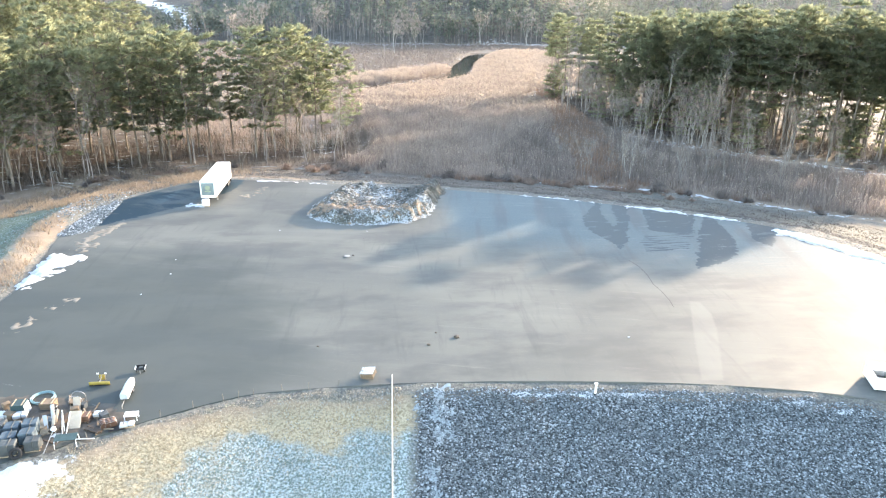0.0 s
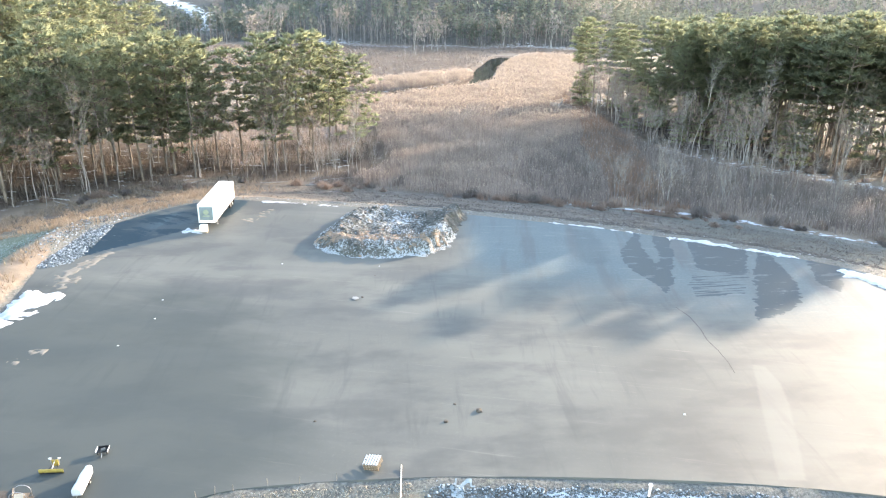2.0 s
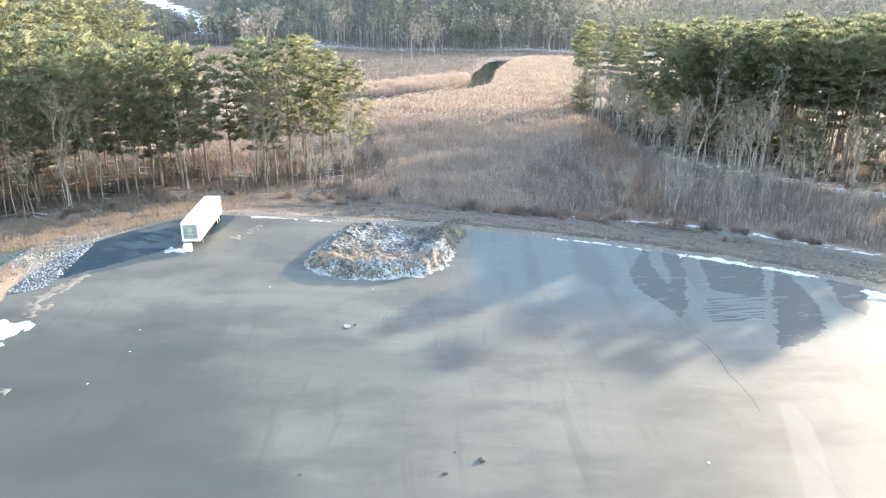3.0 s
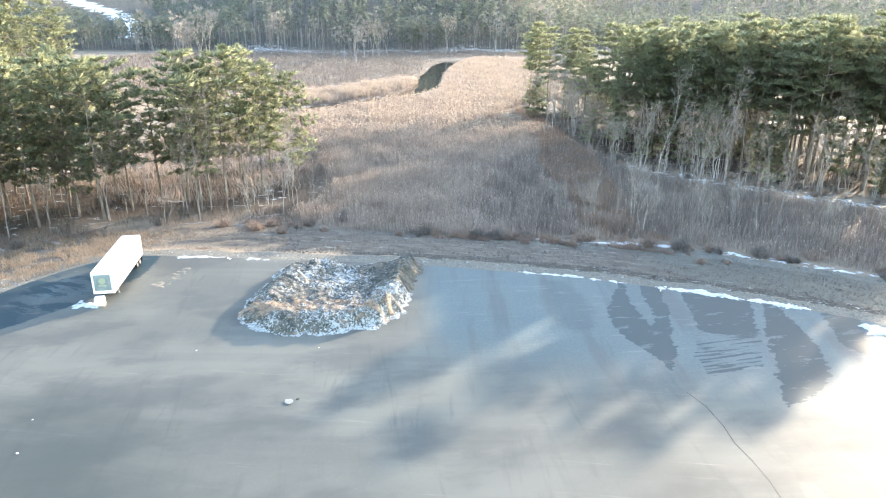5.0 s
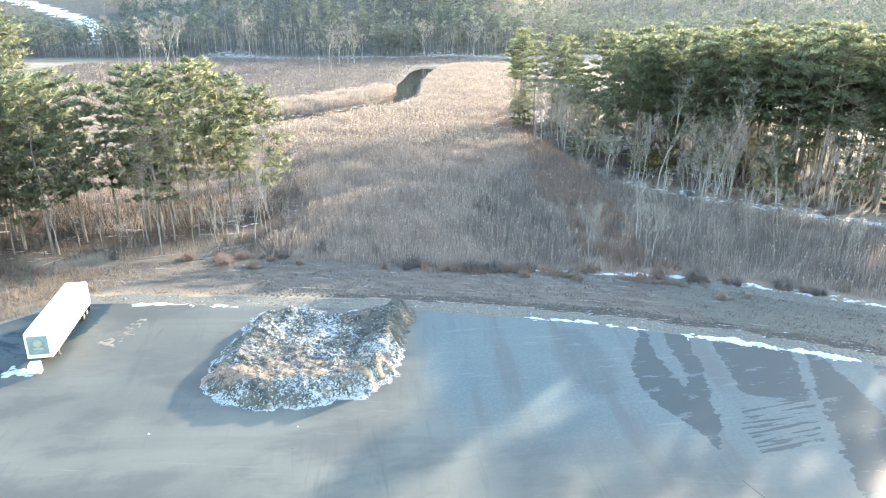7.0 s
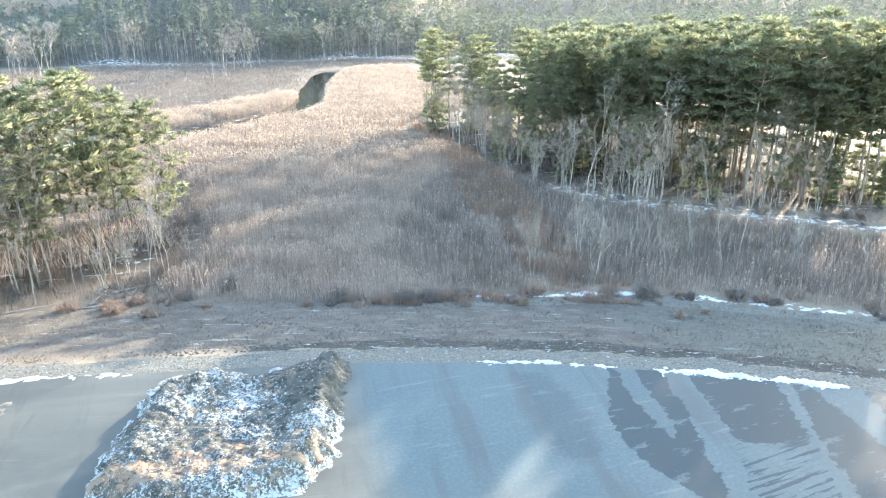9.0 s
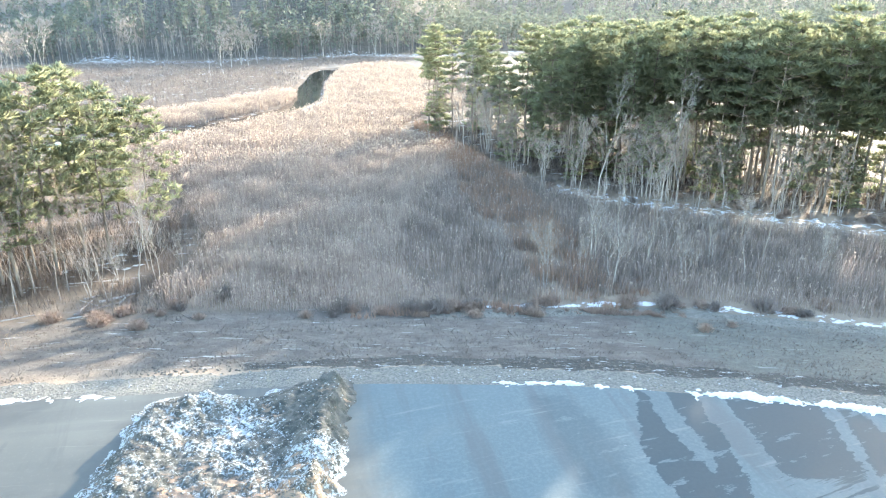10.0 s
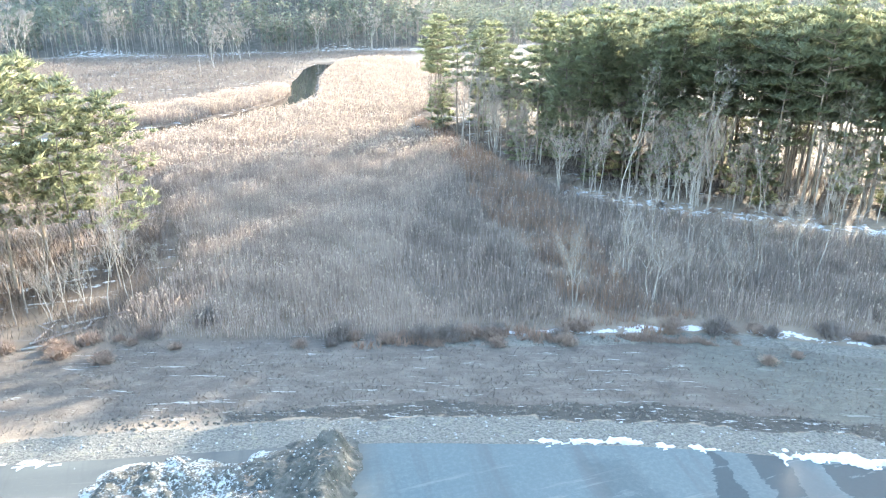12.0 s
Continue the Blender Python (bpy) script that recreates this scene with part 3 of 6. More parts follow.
# where thin ice and the painted blue of the shade cover the lot
note(me, "icy_shade", np.maximum(smooth(py + 0.3 * px, 88, 116) * smooth(px, -3, 5), 0.9 * RIME))
note(me, "rime", np.clip(1.6 * RIME, 0, 1))
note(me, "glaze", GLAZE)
note(me, "dark_left", smooth(-px - 0.25 * (py - 60), 0, 28) * (1 - smooth(py, 72, 112)))
note(me, "frost", (1 - smooth(-gap(LOT_EDGE, px, py), 2, 14)) * smooth(70 - px, 0, 30))
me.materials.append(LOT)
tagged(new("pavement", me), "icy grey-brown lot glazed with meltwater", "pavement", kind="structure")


# ---- mesh helpers ----
def part(name, bm, material, parent=None, label=""):
    """Links a bmesh as one mesh object under a thing or a part."""
    me = bpy.data.meshes.new(name)
    bm.to_mesh(me)
    bm.free()
    me.materials.append(material)
    ob = new(name, me)
    ob.parent = parent
    if label:
        ob["label"] = label
    return ob


def thing(name, m, label, category, group="", kind=""):
    ob = new(name)
    ob.empty_display_size = 0.3
    ob.matrix_world = m
    return tagged(ob, label, category, group, kind)


class Soup:
    """Faces gathered in plain lists, for meshes of many small pieces."""

    def __init__(self):
        self.v, self.f, self.k, self.n = [], [], [], []

    def tri(self, a, b, c, mat=0, shade=None):
        if shade:
            self.n += [shade] * 3
        n = len(self.v)
        self.v += [a, b, c]
        self.f.append((n, n + 1, n + 2))
        self.k.append(mat)

    def tube(self, a, b, ra, rb, sides=4, mat=0):
        a, b = Vector(a), Vector(b)
        w = (b - a).normalized()
        u = w.orthogonal().normalized()
        s = w.cross(u)
        n = len(self.v)
        for c, r in ((a, ra), (b, rb)):
            for i in range(sides):
                t = 2 * math.pi * i / sides
                self.v.append(c + (u * math.cos(t) + s * math.sin(t)) * r)
        for i in range(sides):
            j = (i + 1) % sides
            self.f.append((n + i, n + j, n + sides + j, n + sides + i))
            self.k.append(mat)

    def mesh(self, name, *materials, flat=True):
        me = bpy.data.meshes.new(name)
        me.from_pydata([tuple(p) for p in self.v], [], self.f)
        for m in materials:
            me.materials.append(m)
        me.polygons.foreach_set("material_index", self.k)
        if self.n:
            # foliage is shaded as the rounded clump it belongs to
            me.polygons.foreach_set("use_smooth", [True] * len(self.f))
            me.normals_split_custom_set_from_vertices([tuple(q) for q in self.n])
        elif not flat:
            me.polygons.foreach_set("use_smooth", [True] * len(self.f))
        return me


def block(bm, sx, sy, sz, at=(0, 0, 0), turn=(0, 0, 0), bevel=0.0):
    """A box, its base centre at `at`, with rounded edges."""
    made = bmesh.ops.create_cube(bm, size=1)["verts"]
    bmesh.ops.scale(bm, vec=(sx, sy, sz), verts=made)
    if bevel:
        edges = list({e for v in made for e in v.link_edges})
        made = list({v for f in bmesh.ops.bevel(bm, geom=edges, offset=bevel, segments=2, affect="EDGES", profile=0.5)["faces"] for v in f.verts} | {v for v in made if v.is_valid})
    bmesh.ops.transform(bm, matrix=Matrix.Translation(at) @ Euler([radians(a) for a in turn]).to_matrix().to_4x4() @ Matrix.Translation((0, 0, sz / 2)), verts=made)
    return made


def rod(bm, a, b, r, r2=None, sides=8):
    a, b = Vector(a), Vector(b)
    w = b - a
    made = bmesh.ops.create_cone(bm, cap_ends=True, segments=sides, radius1=r, radius2=r if r2 is None else r2, depth=w.length)["verts"]
    bmesh.ops.transform(bm, matrix=Matrix.Translation((a + b) / 2) @ w.to_track_quat("Z", "Y").to_matrix().to_4x4(), verts=made)
    return made


def ring(bm, centre, radius, r, sides=18, tube=6, turn=(0, 0, 0)):
    m = Matrix.Translation(centre) @ Euler([radians(a) for a in turn]).to_matrix().to_4x4()
    loops = []
    for i in range(sides):
        t = 2 * math.pi * i / sides
        loops.append([bm.verts.new(m @ Vector(((radius + r * math.cos(s)) * math.cos(t), (radius + r * math.cos(s)) * math.sin(t), r * math.sin(s))))
                      for s in (2 * math.pi * j / tube for j in range(tube))])
    for i in range(sides):
        for j in range(tube):
            bm.faces.new((loops[i][j], loops[(i + 1) % sides][j], loops[(i + 1) % sides][(j + 1) % tube], loops[i][(j + 1) % tube]))


def boxed(*args, **kw):
    bm = bmesh.new()
    block(bm, *args, **kw)
    return bm


def rodded(*args, **kw):
    bm = bmesh.new()
    rod(bm, *args, **kw)
    return bm


# ---- trees ----
def pine_meshes(seed, height, bare, spread):
    """A tall white pine: its trunk with limbs, and its crown of needle clumps in open tiers."""
    r = random.Random(seed)
    wood, crown = Soup(), Soup()
    lean = Vector((r.uniform(-0.03, 0.03), r.uniform(-0.03, 0.03), 1))
    line = [lean * (height * k / 7) + Vector((r.uniform(-0.15, 0.15), r.uniform(-0.15, 0.15), 0)) * k * 0.5 for k in range(8)]
    line[0] = Vector((0, 0, -0.6))
    thick = 0.0095 * height + r.uniform(-0.03, 0.04)
    for k in range(7):
        wood.tube(line[k], line[k + 1], thick * (1 - k / 7.6), thick * (1 - (k + 1) / 7.6), 5)

    def on_trunk(z):
        k = min(6, max(0, int(z / height * 7)))
        a, b = line[k], line[k + 1]
        return a.lerp(b, (z - a.z) / (b.z - a.z))

    def clump(c, size, out):
        """A rounded tuft of needle sprays, flat below."""
        for _ in range(r.choice((18, 20, 23))):
            t = r.uniform(0, 6.28)
            q = (Vector((math.cos(t), math.sin(t), r.uniform(-0.1, 1.9))) + out * 0.7).normalized()
            x = q.cross(Vector((r.uniform(-1, 1), r.uniform(-1, 1), r.uniform(-1, 1)))).normalized() * size * r.uniform(0.08, 0.15)
            a = c + Vector((r.uniform(-1, 1), r.uniform(-1, 1), r.uniform(-0.4, 0.4))) * size * 0.38
            e = a + Vector((q.x, q.y, q.z * 0.8)) * size * r.uniform(0.7, 1.2)
            crown.tri(a - x, a + x, e, 0, (q * 0.9 + Vector((0, 0, 0.3))).normalized())

    # dead snags below the crown
    for _ in range(12):
        z = r.uniform(0.25, 1.0) * bare * height
        t = r.uniform(0, 6.28)
        a = on_trunk(z)
        wood.tube(a, a + Vector((math.cos(t), math.sin(t), r.uniform(-0.2, 0.25))) * r.uniform(0.6, 2.4), 0.045, 0.012, 3)
    z = bare * height
    while z < height - 0.5:
        u = (z - bare * height) / (height * (1 - bare))
        shape = math.sin(math.pi * (0.24 + 0.68 * u)) ** 0.75
        start = r.uniform(0, 6.28)
        n = r.choice((4, 4, 5, 5)) if u < 0.85 else 4
        for j in range(n):
            t = start + j * 6.28 / n + r.uniform(-0.4, 0.4)
            length = max(0.9, spread * shape * r.uniform(0.5, 1.15))
            a = on_trunk(min(height - 0.2, z + r.uniform(-0.35, 0.35)))
            way = Vector((math.cos(t), math.sin(t), 0.04 + 0.5 * u + r.uniform(-0.12, 0.15)))
            b = a + way * length
            wood.tube(a, b, 0.03 + 0.012 * length, 0.014, 3)
            side = Vector((-way.y, way.x, 0))
            out = Vector((way.x, way.y, 0))
            clump(b, r.uniform(1.0, 1.5), out)
            if length > 1.6:
                for k in (-1, 1):
                    clump(a + way * length * r.uniform(0.6, 0.85) + side * k * length * r.uniform(0.12, 0.26) + Vector((0, 0, r.uniform(0, 0.3))), r.uniform(0.95, 1.45), out * 0.6 + side * k * 0.5)
            if length > 2.2:
                clump(a + way * length * r.uniform(0.35, 0.6) + Vector((0, 0, 0.25)), r.uniform(0.9, 1.3), out * 0.2)
        z += r.uniform(1.4, 2.1)
    clump(on_trunk(height - 0.4), 1.5, Vector((0, 0, 0.8)))
    return wood.mesh("trunk", PINE_BARK, flat=False), crown.mesh("crown", NEEDLES)


def bare_meshes(seed, height, bark, stems=1, twigs=TWIGS, wide=0.5, twig=0.022, sprays=5, forks=3):
    """A leafless tree: forking limbs and fine twigs."""
    r = random.Random(seed)
    wood, fine = Soup(), Soup()

    def grow(a, way, length, thick, level):
        steps = 3 if level == 0 else 2
        for k in range(steps):
            b = a + way * (length / steps)
            wood.tube(a, b, thick * (1 - 0.28 * k), thick * (1 - 0.28 * (k + 1)), 5 if level == 0 else 3)
            a = b
            way = (way + Vector((r.uniform(-0.2, 0.2), r.uniform(-0.2, 0.2), 0.10))).normalized()
            if level < forks and (level > 0 or k > 0):
                for _ in range(r.choice((1, 2, 2))):
                    grow(a, (way + Vector((r.uniform(-1, 1), r.uniform(-1, 1), r.uniform(-0.1, 0.5))) * wide * 1.4).normalized(), length * r.uniform(0.42, 0.62), thick * 0.42, level + 1)
        if level >= forks - 1:
            for _ in range(sprays):
                q = (way + Vector((r.uniform(-1, 1), r.uniform(-1, 1), r.uniform(-0.3, 0.8)))).normalized()
                x = q.orthogonal().normalized() * twig
                fine.tri(a - x, a + x, a + q * r.uniform(0.6, 1.5) * height / 12)

    for s in range(stems):
        t = r.uniform(0, 6.28)
        tilt = r.uniform(0.05, 0.22) if stems > 1 else 0.05
        grow(Vector((math.cos(t) * 0.2 * (stems > 1), math.sin(t) * 0.2 * (stems > 1), -0.4)), Vector((math.cos(t) * tilt, math.sin(t) * tilt, 1)).normalized(),
             height * r.uniform(0.55, 0.7), 0.007 * height + 0.02, 0)
    return wood.mesh("trunk", bark, flat=False), fine.mesh("branchwork", twigs)


def tree_of(name, meshes, part_names, m, label, category, group):
    t = thing(name, m, label, category, group)
    for me, n in zip(meshes, part_names):
        p = new(n, me)
        p.parent = t
        if n == "branchwork":
            p["kind"] = "stuff"
    return t


def spots(poly, n, apart, seed, tries=6000, keep=None):
    """Up to n places inside an outline, no two closer than apart."""
    r = random.Random(seed)
    lo, hi = poly.min(0), poly.max(0)
    px = np.array([r.uniform(lo[0], hi[0]) for _ in range(tries)])
    py = np.array([r.uniform(lo[1], hi[1]) for _ in range(tries)])
    ok = inside(poly, px, py)
    out = []
    for x, y in zip(px[ok], py[ok]):
        if keep and not keep(x, y):
            continue
        if all((x - a) ** 2 + (y - b) ** 2 > apart * apart for a, b in out):
            out.append((float(x), float(y)))
            if len(out) == n:
                break
    return out


rt = random.Random(11)
PINES = [pine_meshes(s, h, b, w) for s, h, b, w in ((1, 30, 0.32, 6.8), (2, 28, 0.37, 6.2), (3, 31, 0.50, 4.7), (4, 26, 0.25, 6.6), (5, 29, 0.56, 4.3), (6, 22, 0.22, 5.0), (7, 12, 0.08, 3.2), (8, 30, 0.45, 4.9))]


def plant(x, y, z, scale, r, sink=0.0, wide=1.0):
    return Matrix.LocRotScale((x, y, z - sink), Euler((0, 0, r.uniform(0, 6.28))), (scale * wide, scale * wide, scale))


def wood_of(name, meshes, part_names, places, label, category, group, r, low=0.85, high=1.1, choose=None, wide=1.0, tall=None):
    """Plants a wood: one tree of each kind is built, the others are copies."""
    firsts = {}
    heights = land(*np.array(places, float).T)
    for (x, y), z in zip(places, heights):
        k = choose(x, y, r) if choose else r.randrange(len(meshes))
        s = r.uniform(low, high) * (tall(x, y) if tall else 1.0)
        m = plant(x, y, float(z), s, r, 0.1, wide)
        if k not in firsts:
            firsts[k] = tree_of(name, meshes[k], part_names, m, label, category, group)
        else:
            c = copy_thing(firsts[k], m)
            c.matrix_basis = m


left_front = [(-95, 138), (-91, 145), (-84, 152), (-77, 158), (-71, 163), (-66, 169), (-60, 166), (-57, 173), (-52, 170), (-47, 178), (-43, 173), (-40, 181), (-36, 178), (-33, 185), (-29, 183), (-27, 190), (-31, 194), (-28, 199),
              (-38, 190), (-45, 187), (-54, 182), (-62, 179), (-70, 174), (-80, 170), (-88, 160), (-96, 152), (-103, 146), (-100, 160), (-110, 150), (-34, 203), (-41, 200), (-50, 195), (-103, 136), (-112, 133), (-106, 141), (-87, 148), (-75, 167), (-65, 173), (-92, 155)]
left_front = [p for k, p in enumerate(left_front) if all(math.hypot(p[0] - q[0], p[1] - q[1]) > 5.9 for q in left_front[:k])]
wood_of("pine_tree", PINES, ("trunk", "crown"), left_front + spots(PINES_LEFT, 40, 7.4, 3, keep=lambda x, y: x < -72 and x > -135 and y < 230 and all(math.hypot(x - a, y - b) > 6 for a, b in left_front)),
        "tall white pine with a sunlit green crown and bare trunk", "pine tree", "pines beside the lot", rt, 0.88, 1.12, lambda x, y, r: r.choice((0, 0, 1, 1, 3, 2, 0)))
LEFT_BACK = bounds([(-112, 212), (-116, 260), (-126, 310), (-205, 330), (-185, 240), (-142, 196)])
wood_of("pine_tree", PINES, ("trunk", "crown"), spots(LEFT_BACK, 40, 8.0, 13),
        "tall white pine on rising ground behind the lot", "pine tree", "pines on the rise", rt, 1.0, 1.22, lambda x, y, r: r.choice((0, 1, 3, 3, 5)))
rs = random.Random(15)
RIGHT_ALL = [p for p in spots(PINES_RIGHT, 320, 5.0, 5, 16000) if p[0] > 0.36 * (p[1] - 45) or rs.random() < 0.2]
FRONT_LINE = np.array([(38, 292), (44, 270), (51, 246), (59, 224), (70, 209), (85, 195), (101, 183), (116, 175)], float)
RIGHT_ALL = [RIGHT_ALL[k] for k in np.argsort(gap(FRONT_LINE, *np.array(RIGHT_ALL).T, False))]
RIGHT_NEAR, RIGHT_BACK = RIGHT_ALL[:115], RIGHT_ALL[115:]


def dome(x, y):
    """The stand is tallest in its middle."""
    u = (x - 0.36 * (y - 45)) / 60
    return 1.17 - 0.10 * max(0.0, min(1.0, (0.4 - u) / 0.6)) ** 1.5


TALL = [(92, 186), (97, 189), (103.5, 182), (111, 181), (117, 178), (122, 180), (127, 177.5), (132, 181), (107, 187), (129, 187)]
SECOND = [(88, 190.6), (94, 196.5), (102, 204), (100, 199), (91, 200), (108, 195), (117, 190), (123, 193), (112, 184.5), (85, 204), (66, 217), (72, 212), (61, 226), (78, 207), (57, 233)]
right_front = [(44, 279), (47, 268), (50, 258), (53, 243), (48, 288), (58, 270), (70, 255), (62, 281)]
wood_of("pine_tree", PINES, ("trunk", "crown"), right_front + [q for q in RIGHT_NEAR if all(math.hypot(q[0] - a, q[1] - b) > 2.6 for a, b in TALL + SECOND)],
        "tall straight white pine in a dense shaded stand", "pine tree", "pines across the marsh", rt, 0.84, 1.0, lambda x, y, r: r.choice((2, 7, 4, 7, 2, 4) if x > 0.36 * (y - 45) else (2, 4, 4, 4, 2, 6)), tall=dome)
wood_of("pine_tree", PINES, ("trunk", "crown"), TALL,
        "tall full-crowned white pine standing over the stand", "pine tree", "pines across the marsh", rt, 1.18, 1.25, lambda x, y, r: r.choice((7, 7, 2)))
wood_of("pine_tree", PINES, ("trunk", "crown"), SECOND,
        "full-crowned white pine in the dense shaded stand", "pine tree", "pines across the marsh", rt, 1.06, 1.15, lambda x, y, r: r.choice((7, 1, 2)))
UNDER = [q for q in spots(PINES_RIGHT, 90, 5.5, 25, 6000, keep=lambda x, y: y < 300) if rs.random() < (0.15 if q[0] < 0.36 * (q[1] - 45) else 0.75 if q[0] < 0.52 * (q[1] - 45) + 8 else 0.35)]
wood_of("pine_tree", [PINES[6], PINES[5]], ("trunk", "crown"), UNDER[:40] + [(97, 181), (110, 184), (121, 186), (106, 178), (118, 176), (62, 214), (58, 221), (74, 199), (53, 234), (86, 189)],
        "young dark green pine growing under taller pines", "pine tree", "young pines under the stand", rt, 0.55, 1.1, lambda x, y, r: r.choice((0, 0, 0, 1)))


PALE = [bare_meshes(s, h, PALE_BARK, n, GREY_BARK) for s, h, n in ((21, 13, 2), (22, 11, 3), (23, 15, 1), (24, 9, 2))]
GREY = [bare_meshes(s, h, GREY_BARK, n, wide=0.42) for s, h, n in ((31, 18, 1), (32, 15, 1), (33, 20, 1))]


MID = [bare_meshes(s, h, GREY_BARK, n, TWIGS, 0.5, 0.03, 9, 2) for s, h, n in ((61, 11, 3), (62, 14, 2), (63, 9, 3))]


def bush_meshes(seed, wide, high, mat):
    """A low dome of fine stems."""
    r = random.Random(seed)
    stems, tips = Soup(), Soup()
    for _ in range(230):
        t, lean = r.uniform(0, 6.28), r.random() ** 0.7
        foot = Vector((math.cos(t), math.sin(t), 0)) * lean * wide * 0.28
        top = Vector((math.cos(t) * lean * wide * 0.5, math.sin(t) * lean * wide * 0.5, high * (1 - 0.55 * lean * lean) * r.uniform(0.6, 1.1)))
        x = Vector((math.sin(t), -math.cos(t), 0)) * r.uniform(0.02, 0.045)
        stems.tri(foot - x, foot + x, top)
        for _ in range(2):
            c = foot.lerp(top, r.uniform(0.5, 1.0))
            e = c + Vector((r.uniform(-1, 1), r.uniform(-1, 1), r.uniform(0.2, 1))) * 0.35
            tips.tri(c - x, c + x, e)
    return stems.mesh("rootstock", mat), tips.mesh("branchwork", mat)


BROWN_BRUSH = leaf_material("brown_brush", (0.20, 0.145, 0.118), (0.33, 0.25, 0.205), 0.3)
SHRUB = [bush_meshes(41, 2.6, 1.1, BROWN_BRUSH), bush_meshes(42, 2.0, 0.9, BRUSH), bush_meshes(43, 3.2, 1.4, BRUSH), bush_meshes(44, 2.2, 0.8, BROWN_BRUSH)]
rb = random.Random(5)


def along(points, n, spread, r):
    """Places strewn along a line."""
    p = np.array(points, float)
    out = []
    for _ in range(n):
        k = r.randrange(len(p) - 1)
        t = r.random()
        q = p[k] * (1 - t) + p[k + 1] * t
        out.append((float(q[0] + r.gauss(0, spread)), float(q[1] + r.gauss(0, spread))))
    return out


grove_foot = [(41, 280), (47, 250), (54, 222), (62, 204), (74, 192), (88, 181), (102, 171), (116, 162)]
wood_of("bare_tree", PALE, ("trunk", "branchwork"), [(62, 200), (66, 194), (60, 206), (55, 214), (70, 188)] + along(grove_foot, 8, 4.0, rb) + along([(44, 290), (50, 255), (56, 228), (64, 215)], 9, 5.0, rb),
        "leafless pale-barked tree at the edge of the pines", "bare tree", "bare trees round the marsh", rb, 0.95, 1.5)
wood_of("bare_tree", GREY, ("trunk", "branchwork"), along(grove_foot, 24, 4.0, rb) + along([(52, 270), (62, 232), (78, 210), (96, 196), (112, 186)], 14, 6.0, rb) + along([(-28, 178), (-45, 172), (-66, 162), (-92, 138), (-120, 125)], 48, 3.5, rb) + along([(-60, 190), (-90, 175), (-130, 190)], 20, 9, rb),
        "tall thin leafless tree with grey bark", "bare tree", "bare trees round the marsh", rb, 0.7, 1.1)
wood_of("bare_tree", PALE, ("trunk", "branchwork"), [(-24, 174), (-26, 170), (-21, 178), (-29, 172), (-33, 170), (-47, 163), (-30, 168)] + [(40, 158), (44, 163), (52, 160), (58, 164), (36, 163), (62, 158), (70, 156), (48, 170), (66, 165), (33, 156), (76, 150), (86, 146), (43, 154), (55, 154), (64, 152), (50, 166), (60, 172), (72, 164), (82, 156), (30, 168)],
        "slender leafless sapling with pale bark among the reeds", "bare tree", "saplings among the reeds", rb, 0.65, 1.0)
wood_of("bare_tree", MID, ("trunk", "branchwork"), [p for p in spots(PINES_RIGHT, 210, 4.4, 33, 9000) if 0.34 * (p[1] - 45) < p[0] < 112 or rb.random() < 0.2][:80] + along(grove_foot[1:], 18, 3.0, rb),
        "twiggy grey leafless tree growing under the pines", "bare tree", "bare trees under the pines", rb, 0.8, 1.3)
wood_of("shrub", SHRUB, ("rootstock", "branchwork"), [(52, 137.5), (47, 136), (28, 146.5), (20, 148)] + along([(-2, 154), (20, 151.5), (40, 148.5), (60, 141.5), (80, 130)], 38, 1.1, rb) + along(grove_foot, 40, 3.5, rb) + along([(-100, 126), (-70, 150), (-45, 163), (-15, 158)], 34, 2.5, rb),
        "leafless brown shrub at the foot of the bank", "shrub", "brown shrubs on the bank", rb, 0.75, 1.6)

